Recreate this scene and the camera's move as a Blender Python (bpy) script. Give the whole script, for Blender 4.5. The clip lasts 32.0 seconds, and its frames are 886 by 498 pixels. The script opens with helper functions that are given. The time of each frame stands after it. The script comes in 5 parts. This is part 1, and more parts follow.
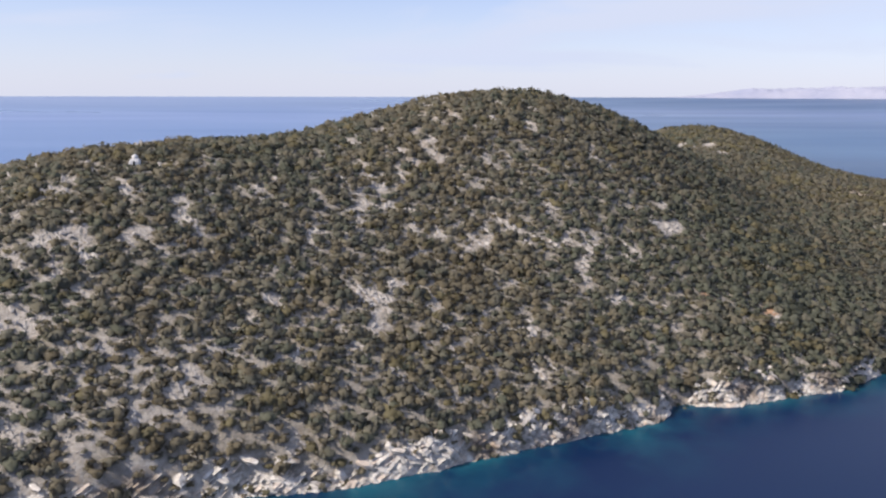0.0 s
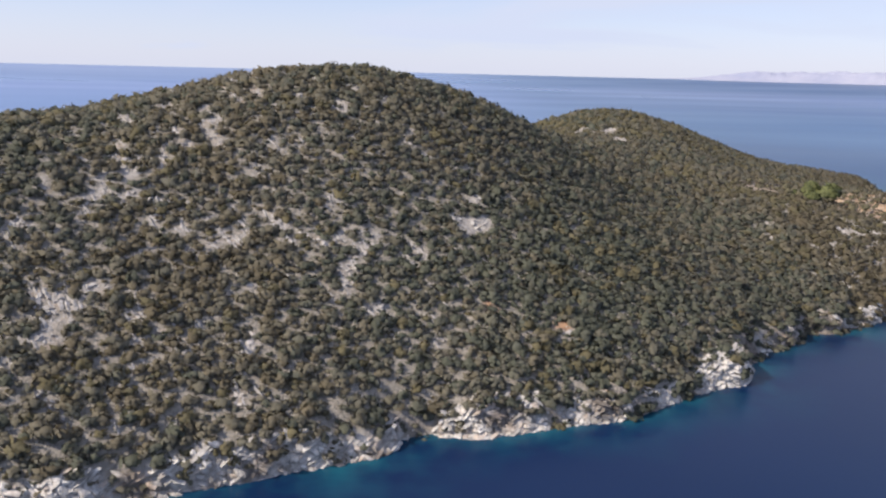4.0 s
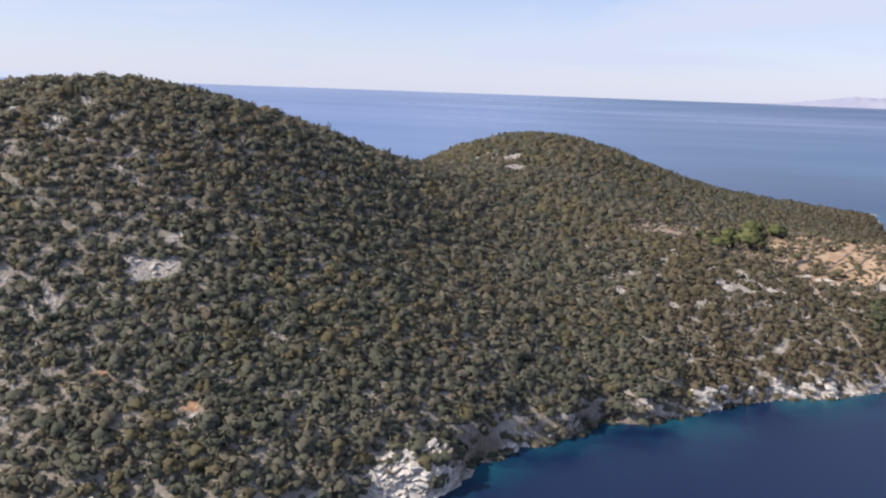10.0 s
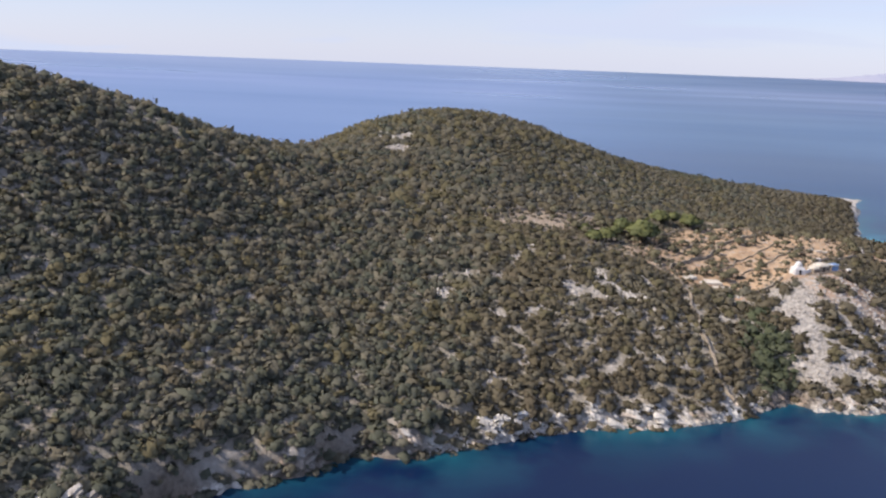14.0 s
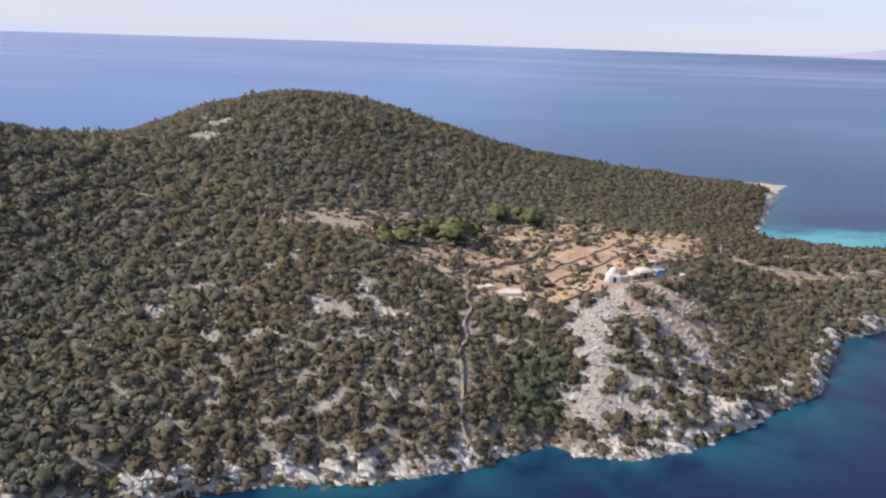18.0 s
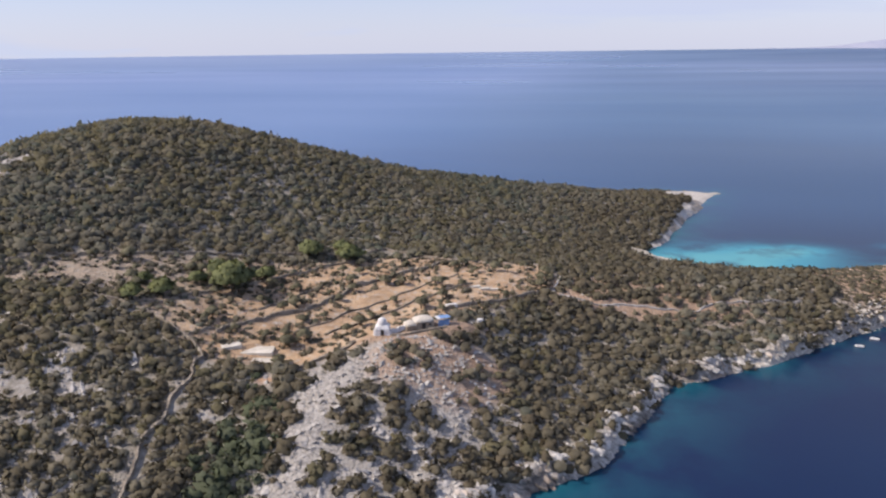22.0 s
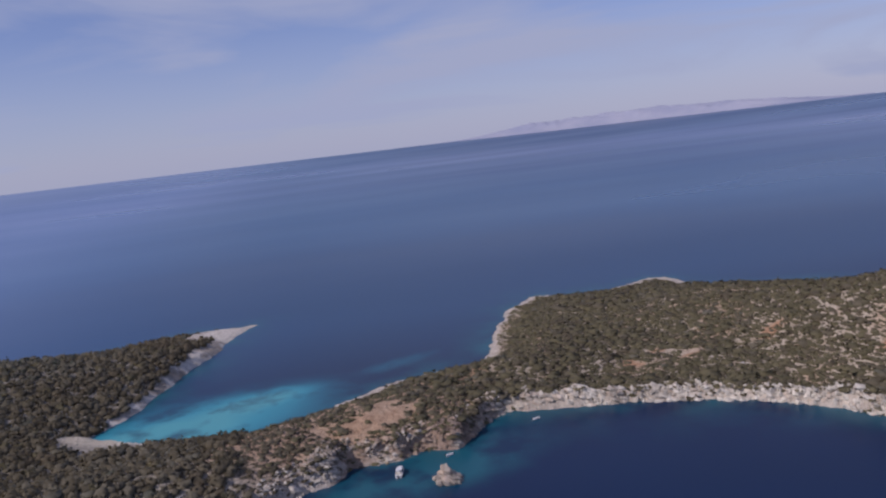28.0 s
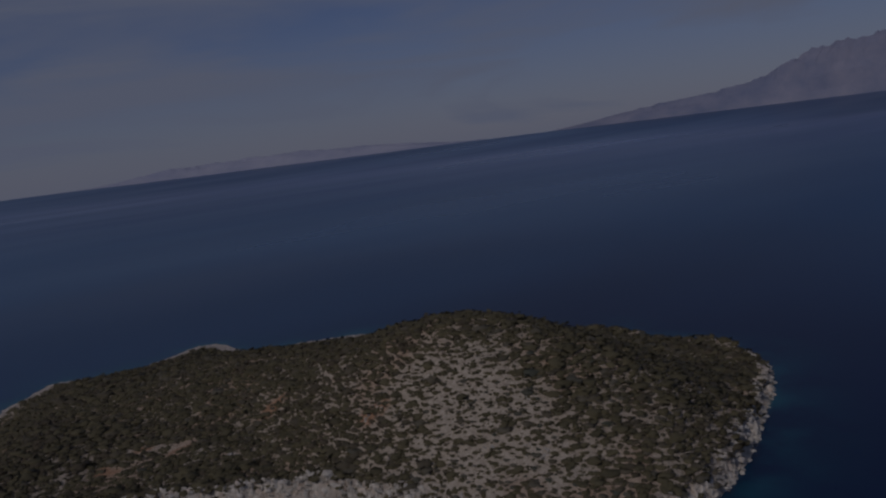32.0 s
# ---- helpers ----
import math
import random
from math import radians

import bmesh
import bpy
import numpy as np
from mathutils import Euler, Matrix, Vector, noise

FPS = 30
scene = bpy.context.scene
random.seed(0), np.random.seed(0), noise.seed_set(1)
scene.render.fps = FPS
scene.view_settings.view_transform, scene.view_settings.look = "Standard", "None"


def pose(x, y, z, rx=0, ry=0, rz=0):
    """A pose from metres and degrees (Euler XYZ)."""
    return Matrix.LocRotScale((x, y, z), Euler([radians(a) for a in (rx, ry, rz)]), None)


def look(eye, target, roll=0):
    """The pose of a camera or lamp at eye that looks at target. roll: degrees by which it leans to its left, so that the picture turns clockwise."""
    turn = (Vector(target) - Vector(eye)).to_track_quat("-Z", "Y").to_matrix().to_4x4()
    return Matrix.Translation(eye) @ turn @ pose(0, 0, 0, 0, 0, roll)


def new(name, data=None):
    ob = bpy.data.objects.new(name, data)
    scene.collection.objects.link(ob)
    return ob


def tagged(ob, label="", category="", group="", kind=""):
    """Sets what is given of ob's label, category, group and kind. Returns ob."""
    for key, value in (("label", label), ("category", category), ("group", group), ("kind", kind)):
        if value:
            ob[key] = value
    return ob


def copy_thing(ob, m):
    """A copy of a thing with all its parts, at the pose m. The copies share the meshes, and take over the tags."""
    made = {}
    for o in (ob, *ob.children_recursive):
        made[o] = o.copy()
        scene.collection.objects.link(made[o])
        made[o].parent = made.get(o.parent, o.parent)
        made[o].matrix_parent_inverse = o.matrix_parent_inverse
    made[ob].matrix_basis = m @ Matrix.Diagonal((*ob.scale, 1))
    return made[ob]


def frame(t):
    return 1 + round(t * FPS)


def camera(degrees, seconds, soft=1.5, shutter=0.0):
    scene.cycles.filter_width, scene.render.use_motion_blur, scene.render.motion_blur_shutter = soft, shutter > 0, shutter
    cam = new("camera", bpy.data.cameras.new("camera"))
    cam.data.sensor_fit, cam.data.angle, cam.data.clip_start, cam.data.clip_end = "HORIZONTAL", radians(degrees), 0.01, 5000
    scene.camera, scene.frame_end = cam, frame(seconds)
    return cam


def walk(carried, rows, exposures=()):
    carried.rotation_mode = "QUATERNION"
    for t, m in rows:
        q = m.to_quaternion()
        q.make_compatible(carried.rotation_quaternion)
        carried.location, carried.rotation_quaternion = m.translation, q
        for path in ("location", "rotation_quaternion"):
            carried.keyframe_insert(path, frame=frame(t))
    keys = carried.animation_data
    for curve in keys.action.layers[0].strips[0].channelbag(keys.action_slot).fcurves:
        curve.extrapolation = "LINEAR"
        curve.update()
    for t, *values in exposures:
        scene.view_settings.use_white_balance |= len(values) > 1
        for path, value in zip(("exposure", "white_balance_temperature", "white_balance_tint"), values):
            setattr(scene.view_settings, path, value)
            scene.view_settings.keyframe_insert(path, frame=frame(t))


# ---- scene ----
# The flight: seconds, place in metres, yaw to the left of north, pitch up, roll.
cam = camera(58.84, 32.0, soft=2.3)
ROWS = [
    (0.0, 0.00, -0.00, 74.39, -0.004, -11.180, 0.158),
    (0.5, 8.09, 3.30, 74.70, -0.374, -10.991, 0.418),
    (1.0, 16.12, 6.62, 74.95, -0.590, -11.013, 0.799),
    (1.5, 24.08, 10.00, 75.13, -0.528, -11.144, 1.117),
    (2.0, 31.95, 13.45, 75.19, -0.305, -11.357, 1.385),
    (2.5, 39.67, 16.95, 75.15, -0.123, -11.676, 1.505),
    (3.0, 47.22, 20.52, 75.06, -0.090, -12.118, 1.488),
    (3.5, 54.75, 24.23, 75.11, 0.042, -12.545, 1.446),
    (4.0, 62.43, 28.00, 75.20, 0.364, -12.844, 1.440),
    (4.5, 70.21, 31.83, 75.28, 0.816, -13.023, 1.474),
    (5.0, 78.07, 35.70, 75.33, 1.337, -13.090, 1.553),
    (5.5, 85.98, 39.62, 75.32, 1.864, -13.052, 1.682),
    (6.0, 93.91, 43.58, 75.22, 2.337, -12.917, 1.866),
    (6.5, 101.81, 47.60, 75.23, 2.826, -12.849, 1.980),
    (7.0, 109.63, 51.69, 75.27, 3.370, -12.881, 2.100),
    (7.5, 117.35, 55.86, 75.30, 3.991, -12.836, 2.300),
    (8.0, 124.91, 60.14, 75.35, 4.642, -12.603, 2.464),
    (8.5, 132.26, 64.48, 75.39, 5.336, -12.249, 2.561),
    (9.0, 139.50, 68.91, 75.48, 5.967, -11.886, 2.569),
    (9.5, 146.78, 73.40, 75.55, 6.562, -11.611, 2.365),
    (10.0, 154.10, 77.97, 75.67, 7.107, -11.522, 2.052),
    (10.5, 161.46, 82.63, 75.82, 7.544, -11.708, 1.776),
    (11.0, 168.79, 87.35, 75.96, 7.687, -12.083, 1.654),
    (11.5, 176.12, 92.16, 76.06, 7.828, -12.475, 1.647),
    (12.0, 183.39, 97.09, 76.21, 8.074, -12.818, 1.814),
    (12.5, 190.58, 102.09, 76.40, 8.499, -13.007, 2.004),
    (13.0, 197.64, 107.18, 76.58, 9.042, -13.090, 2.145),
    (13.5, 204.65, 112.37, 76.76, 9.617, -13.201, 2.213),
    (14.0, 211.71, 117.67, 76.91, 10.072, -13.425, 2.166),
    (14.5, 218.78, 123.07, 77.02, 10.384, -13.713, 2.067),
    (15.0, 225.84, 128.52, 77.10, 10.534, -14.014, 1.979),
    (15.5, 232.86, 134.00, 77.18, 10.498, -14.279, 1.966),
    (16.0, 239.84, 139.49, 77.25, 10.256, -14.456, 2.089),
    (16.5, 246.72, 144.96, 77.30, 9.990, -14.573, 2.328),
    (17.0, 253.55, 150.40, 77.42, 9.950, -14.679, 2.295),
    (17.5, 260.43, 155.76, 77.63, 10.029, -14.760, 2.118),
    (18.0, 267.40, 161.02, 77.89, 10.152, -14.860, 1.863),
    (18.5, 274.39, 166.13, 78.18, 10.204, -14.922, 1.622),
    (19.0, 281.36, 171.25, 78.48, 10.374, -14.957, 1.373),
    (19.5, 288.31, 176.44, 78.83, 10.671, -15.023, 1.180),
    (20.0, 295.29, 181.62, 79.16, 11.013, -15.074, 0.906),
    (20.5, 302.28, 186.81, 79.47, 11.357, -15.099, 0.531),
    (21.0, 309.35, 192.02, 79.76, 11.644, -15.031, 0.058),
    (21.5, 316.50, 197.22, 80.08, 11.818, -14.809, -0.350),
    (22.0, 323.72, 202.38, 80.41, 11.778, -14.341, -0.751),
    (22.5, 331.02, 207.53, 80.69, 11.404, -13.514, -1.124),
    (23.0, 338.39, 212.58, 80.94, 10.625, -12.373, -1.603),
    (23.5, 345.89, 217.53, 81.23, 9.427, -10.934, -2.151),
    (24.0, 353.53, 222.36, 81.52, 7.952, -9.088, -2.775),
    (24.5, 361.25, 227.07, 81.82, 6.253, -7.301, -3.560),
    (25.0, 368.99, 231.53, 82.11, 4.363, -6.181, -4.506),
    (25.5, 376.75, 235.73, 82.38, 2.312, -5.662, -5.467),
    (26.0, 384.53, 239.66, 82.61, 0.133, -5.674, -6.299),
    (26.5, 392.32, 243.30, 82.78, -2.144, -6.152, -6.858),
    (27.0, 400.14, 246.65, 82.89, -4.488, -7.025, -7.000),
    (27.5, 407.95, 249.71, 82.93, -7.157, -7.651, -6.957),
    (28.0, 415.75, 252.48, 82.89, -10.068, -7.977, -6.688),
    (28.5, 423.52, 254.93, 82.72, -13.229, -8.050, -6.336),
    (29.0, 431.28, 257.08, 82.50, -16.709, -7.964, -6.118),
    (29.5, 439.08, 258.92, 82.22, -20.239, -7.808, -5.975),
    (30.0, 446.98, 260.45, 81.89, -23.673, -7.571, -5.928),
    (30.5, 455.06, 261.74, 81.52, -26.777, -7.450, -6.141),
    (31.0, 463.26, 262.85, 81.07, -29.612, -7.422, -6.381),
    (31.5, 471.54, 263.80, 80.51, -32.255, -7.513, -6.702),
    (32.0, 479.88, 264.59, 79.88, -34.858, -7.820, -7.189),
]
FADE = [(0.0, 0.75, 6800, 13), (20.0, 0.72, 6750, 14), (24.0, 0.28, 6480, 18), (26.5, -0.18, 6180, 23), (30.9, -0.22, 6120, 25), (31.2, -0.5, 6050, 25), (31.5, -1.0, 6050, 24), (31.8, -1.78, 6050, 20), (32.0, -2.3, 6050, 20)]
walk(cam, [(t, pose(x, y, z, 90 + pitch, 0, yaw) @ pose(0, 0, 0, 0, 0, roll)) for t, x, y, z, yaw, pitch, roll in ROWS], FADE)

# ---- world and sun ----
SUN_AZIMUTH, SUN_ELEVATION = -109.0, 42.0   # degrees clockwise from north, and up
world = bpy.data.worlds.new("sky")
scene.world = world
world.use_nodes = True
wn, wl = world.node_tree.nodes, world.node_tree.links
wn.clear()
w_out, w_bg = wn.new("ShaderNodeOutputWorld"), wn.new("ShaderNodeBackground")
w_sky = wn.new("ShaderNodeTexSky")
w_sky.sky_type, w_sky.sun_disc = "NISHITA", False
w_sky.sun_elevation, w_sky.sun_rotation = radians(SUN_ELEVATION), radians(SUN_AZIMUTH % 360)
w_sky.air_density, w_sky.dust_density, w_sky.ozone_density = 1.0, 0.2, 5.0
# thin high cloud drawn out in streaks, thicker towards the horizon
w_at, w_map, w_noise, w_split = wn.new("ShaderNodeTexCoord"), wn.new("ShaderNodeMapping"), wn.new("ShaderNodeTexNoise"), wn.new("ShaderNodeSeparateXYZ")
w_map.inputs["Scale"].default_value, w_map.inputs["Rotation"].default_value = (1.3, 1.3, 7.5), (radians(8), radians(-6), radians(20))
w_noise.inputs["Scale"].default_value, w_noise.inputs["Detail"].default_value, w_noise.inputs["Distortion"].default_value = 1.7, 6.0, 0.5
w_streak, w_low, w_most, w_mix = wn.new("ShaderNodeMapRange"), wn.new("ShaderNodeMapRange"), wn.new("ShaderNodeMath"), wn.new("ShaderNodeMix")
for node, values in ((w_streak, (0.40, 0.62, 0.16, 1.0)), (w_low, (0.0, 0.20, 0.78, 0.0))):
    for key, value in zip(("From Min", "From Max", "To Min", "To Max"), values):
        node.inputs[key].default_value = value
w_most.operation = "MAXIMUM"
w_mix.data_type = "RGBA"
w_mix.inputs[7].default_value = (4.24, 4.86, 6.25, 1)
wl.new(w_at.outputs["Generated"], w_map.inputs["Vector"])
wl.new(w_map.outputs["Vector"], w_noise.inputs["Vector"])
wl.new(w_at.outputs["Generated"], w_split.inputs["Vector"])
wl.new(w_noise.outputs["Fac"], w_streak.inputs["Value"])
wl.new(w_split.outputs["Z"], w_low.inputs["Value"])
w_fade, w_thin = wn.new("ShaderNodeMapRange"), wn.new("ShaderNodeMath")
for key, value in zip(("From Min", "From Max", "To Min", "To Max"), (0.20, 0.55, 1.0, 0.85)):
    w_fade.inputs[key].default_value = value
w_thin.operation = "MULTIPLY"
wl.new(w_split.outputs["Z"], w_fade.inputs["Value"])
wl.new(w_streak.outputs["Result"], w_thin.inputs[0])
wl.new(w_fade.outputs["Result"], w_thin.inputs[1])
wl.new(w_thin.outputs["Value"], w_most.inputs[0])
wl.new(w_low.outputs["Result"], w_most.inputs[1])
wl.new(w_most.outputs["Value"], w_mix.inputs[0])
w_tint = wn.new("ShaderNodeMix")   # the blue of this sky leans to violet
w_tint.data_type, w_tint.blend_type = "RGBA", "MULTIPLY"
w_tint.inputs[0].default_value, w_tint.inputs[7].default_value = 1.0, (0.98, 0.90, 1.06, 1)
wl.new(w_sky.outputs["Color"], w_tint.inputs[6])
wl.new(w_tint.outputs[2], w_mix.inputs[6])
w_bg.inputs["Strength"].default_value = 0.092
wl.new(w_mix.outputs[2], w_bg.inputs["Color"])
wl.new(w_bg.outputs["Background"], w_out.inputs["Surface"])

sun = new("sun", bpy.data.lights.new("sun", "SUN"))
sun.data.energy, sun.data.angle, sun.data.color = 3.7, radians(1.0), (1.0, 0.915, 0.79)
az, el = radians(SUN_AZIMUTH), radians(SUN_ELEVATION)
sun.matrix_world = look((0, 0, 400), Vector((0, 0, 400)) - Vector((math.sin(az) * math.cos(el), math.cos(az) * math.cos(el), math.sin(el))))
sun.location = (0, 0, 400)

# ---- materials ----
M = {}


class Nodes:
    """A short hand for node materials."""

    def __init__(self, name):
        self.material = bpy.data.materials.new(name)
        self.material.use_nodes = True
        self.tree = self.material.node_tree
        self.shader = next(n for n in self.tree.nodes if n.type == "BSDF_PRINCIPLED")
        M[name] = self.material

    def add(self, kind, operation=None, data_type=None, blend_type=None, attribute_name=None):
        node = self.tree.nodes.new("ShaderNode" + kind)
        if operation:
            node.operation = operation
        if data_type:
            node.data_type = data_type
        if blend_type:
            node.blend_type = blend_type
        if attribute_name:
            node.attribute_name = attribute_name
        return node

    def plug(self, value, socket):
        if isinstance(value, (int, float)):
            socket.default_value = value
        elif isinstance(value, tuple):
            socket.default_value = (*value, 1.0)[:4] if socket.type == "RGBA" else value
        else:
            self.tree.links.new(value, socket)

    def where(self):
        return self.add("TexCoord").outputs["Object"]

    def noise(self, scale, detail=4.0, rough=0.6, stretch=None, coords=None):
        node = self.add("TexNoise")
        node.inputs["Scale"].default_value, node.inputs["Detail"].default_value, node.inputs["Roughness"].default_value = scale, detail, rough
        at = coords or self.where()
        if stretch:
            turn = self.add("Mapping")
            turn.inputs["Scale"].default_value = stretch[0]
            turn.inputs["Rotation"].default_value = [radians(a) for a in stretch[1]]
            self.plug(at, turn.inputs["Vector"])
            at = turn.outputs["Vector"]
        self.plug(at, node.inputs["Vector"])
        return node.outputs["Fac"]

    def ramp(self, value, *stops):
        node = self.add("ValToRGB")
        while len(node.color_ramp.elements) < len(stops):
            node.color_ramp.elements.new(0.5)
        for spot, (at, colour) in zip(node.color_ramp.elements, stops):
            spot.position = at
            spot.color = (colour, colour, colour, 1) if isinstance(colour, (int, float)) else (*colour, 1)
        self.plug(value, node.inputs["Fac"])
        return node.outputs["Color"]

    def mix(self, share, a, b, blend="MIX"):
        node = self.add("Mix", data_type="RGBA", blend_type=blend)
        self.plug(share, node.inputs[0])
        self.plug(a, node.inputs[6])
        self.plug(b, node.inputs[7])
        return node.outputs[2]

    def maths(self, operation, a, b=0.0):
        node = self.add("Math", operation=operation)
        self.plug(a, node.inputs[0])
        self.plug(b, node.inputs[1])
        return node.outputs[0]

    def value(self, name):
        return self.add("Attribute", attribute_name=name).outputs["Fac"]

    def bump(self, high, strength, distance):
        node = self.add("Bump")
        node.inputs["Strength"].default_value, node.inputs["Distance"].default_value = strength, distance
        self.plug(high, node.inputs["Height"])
        self.plug(node.outputs["Normal"], self.shader.inputs["Normal"])

    def leafy(self, colour, share):
        """Lets part of the light through, as leaves do."""
        through_leaf, both = self.add("BsdfTranslucent"), self.add("MixShader")
        both.inputs[0].default_value = share
        self.plug(colour, through_leaf.inputs["Color"])
        self.plug(self.shader.outputs[0], both.inputs[1])
        self.plug(through_leaf.outputs[0], both.inputs[2])
        self.plug(both.outputs[0], next(n for n in self.tree.nodes if n.type == "OUTPUT_MATERIAL").inputs["Surface"])

    def done(self, colour, rough, metal=0.0, gloss=None):
        self.plug(colour, self.shader.inputs["Base Color"])
        self.plug(rough, self.shader.inputs["Roughness"])
        self.shader.inputs["Metallic"].default_value = metal
        if gloss is not None:
            self.shader.inputs["Specular IOR Level"].default_value = gloss
        return self.material


def stone_colours(n, scale, dark, mid, light):
    return n.ramp(n.noise(scale, 7, 0.72), (0.28, dark), (0.47, mid), (0.72, light))


def warm_share(n):
    """How brown the limestone is: pale in the west, buff on the cape, red-brown about the cove."""
    place = n.add("NewGeometry").outputs["Position"]
    split = n.add("SeparateXYZ")
    n.plug(place, split.inputs[0])
    east = n.add("MapRange")
    for key, value in zip(("From Min", "From Max", "To Min", "To Max"), (330.0, 430.0, 0.0, 0.88)):
        east.inputs[key].default_value = value
    n.plug(split.outputs["X"], east.inputs["Value"])
    far = n.add("VectorMath", operation="DISTANCE")
    n.plug(place, far.inputs[0])
    far.inputs[1].default_value = (438, 460, 3)
    cove = n.ramp(n.maths("DIVIDE", far.outputs["Value"], 44.0), (0.35, 1.0), (1.0, 0.0))
    return n.maths("MAXIMUM", east.outputs["Result"], cove), cove


def weathered(n, stone, place, warm):
    """Brown-grey stained faces that break up the pale rock every few metres, with overhang shade put into their colour.
    """
    share = n.ramp(n.noise(0.055, 4, 0.65, None, place), (0.50, 0.0), (0.60, 0.85))
    share = n.maths("MULTIPLY", share, n.maths("SUBTRACT", 1.0, n.maths("MULTIPLY", warm, 0.75)))
    return n.mix(share, stone, n.ramp(n.noise(0.6, 5, 0.7, None, place), (0.35, (0.11, 0.09, 0.075)), (0.65, (0.26, 0.215, 0.175))))


def ground_material():
    n = Nodes("ground")
    fine, wide = n.noise(1.1, 6, 0.7), n.noise(0.05, 4)
    cracks = n.noise(0.5, 6, 0.75, ((1.0, 0.35, 1.0), (0, 0, 35)))
    rock = stone_colours(n, 1.0, (0.20, 0.185, 0.17), (0.37, 0.345, 0.32), (0.52, 0.495, 0.465))
    warm, cove = warm_share(n)
    rock = n.mix(warm, rock, stone_colours(n, 0.8, (0.26, 0.22, 0.18), (0.49, 0.435, 0.35), (0.67, 0.61, 0.505)))
    soil = n.ramp(n.noise(0.7, 5), (0.3, (0.22, 0.16, 0.105)), (0.7, (0.44, 0.345, 0.245)))
    land = n.mix(n.ramp(n.maths("ADD", n.maths("MULTIPLY", cracks, 0.6), n.maths("MULTIPLY", wide, 0.5)), (0.55, 0.0), (0.68, 0.85)), rock, soil)
    litter = n.ramp(n.noise(0.9, 6, 0.7), (0.35, (0.19, 0.172, 0.145)), (0.65, (0.34, 0.313, 0.27)))
    land = n.mix(n.maths("MULTIPLY", warm, 0.7), land, n.ramp(n.noise(0.8, 6, 0.7), (0.3, (0.26, 0.205, 0.148)), (0.5, (0.45, 0.375, 0.285)), (0.7, (0.60, 0.52, 0.415))))
    land = n.mix(n.maths("MULTIPLY", n.value("under"), 0.85), land, litter)
    land = n.mix(n.maths("MULTIPLY", n.value("rocky"), 0.85), land, rock)
    red = n.ramp(n.noise(0.4, 6, 0.7), (0.3, (0.25, 0.135, 0.075)), (0.6, (0.46, 0.29, 0.18)))
    land = n.mix(n.value("earthy"), land, red)
    field = n.ramp(n.noise(0.16, 5, 0.65), (0.30, (0.26, 0.174, 0.110)), (0.5, (0.46, 0.315, 0.198)), (0.72, (0.56, 0.42, 0.285)))
    land = n.mix(n.value("field"), land, n.mix(n.ramp(n.noise(0.5, 6, 0.7), (0.50, 0.0), (0.66, 0.75)), field, rock))
    shore = n.ramp(n.noise(0.55, 7, 0.72, ((1, 1, 0.4), (0, 25, 0))), (0.28, (0.20, 0.18, 0.16)), (0.45, (0.52, 0.50, 0.47)), (0.7, (0.70, 0.68, 0.65)))
    shore = n.mix(n.ramp(n.noise(0.06, 3), (0.56, 0.0), (0.66, 0.75)), shore, (0.46, 0.33, 0.23))
    shore = n.mix(warm, shore, n.ramp(n.noise(0.7, 7, 0.72), (0.28, (0.20, 0.165, 0.135)), (0.48, (0.47, 0.41, 0.345)), (0.72, (0.64, 0.575, 0.49))))
    shore = n.mix(n.maths("MULTIPLY", cove, n.ramp(n.noise(0.12, 3), (0.36, 0.0), (0.52, 0.85))), shore, (0.27, 0.19, 0.145))
    # steep faces: dark stain plus the recesses' shade, put into the rock's colour
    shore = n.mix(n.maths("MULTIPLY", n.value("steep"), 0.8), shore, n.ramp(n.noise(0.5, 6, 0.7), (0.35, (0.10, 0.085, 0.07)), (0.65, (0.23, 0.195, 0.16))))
    land = n.mix(n.value("bare"), land, weathered(n, shore, n.where(), warm))
    land = n.mix(n.value("sand"), land, n.ramp(n.noise(0.9, 4), (0.3, (0.54, 0.47, 0.36)), (0.7, (0.68, 0.61, 0.49))))
    n.bump(n.maths("ADD", fine, cracks), 1.0, 0.7)
    n.done(land, 0.92, gloss=0.2)


def rock_material():
    n = Nodes("limestone")
    place = n.add("NewGeometry").outputs["Position"]
    grain = n.noise(0.8, 7, 0.72, ((1, 1, 0.45), (20, 25, 0)), place)
    stone = n.ramp(grain, (0.27, (0.22, 0.20, 0.18)), (0.43, (0.56, 0.53, 0.49)), (0.68, (0.76, 0.73, 0.69)))
    buff = n.ramp(grain, (0.27, (0.22, 0.185, 0.15)), (0.43, (0.60, 0.555, 0.475)), (0.68, (0.78, 0.735, 0.645)))
    warm, cove = warm_share(n)
    stone = n.mix(warm, stone, buff)
    stone = n.mix(n.maths("MULTIPLY", cove, n.ramp(n.noise(0.12, 3, 0.5, None, place), (0.36, 0.0), (0.52, 0.85))), stone, (0.27, 0.19, 0.145))
    isle = n.add("NewGeometry").outputs["Random Per Island"]
    stone = weathered(n, stone, place, warm)
    stone = n.mix(1.0, stone, n.ramp(isle, (0.0, 0.65), (0.5, 0.95), (1.0, 1.08)), "MULTIPLY")
    stone = n.mix(n.ramp(n.maths("ADD", n.maths("MULTIPLY", isle, 0.5), n.maths("MULTIPLY", n.noise(0.05, 3, 0.6, None, place), 0.6)), (0.66, 0.0), (0.76, 0.5)), stone, (0.46, 0.34, 0.25))
    n.bump(n.noise(1.8, 7, 0.75, None, place), 0.9, 0.4)
    n.done(stone, 0.9, gloss=0.2)


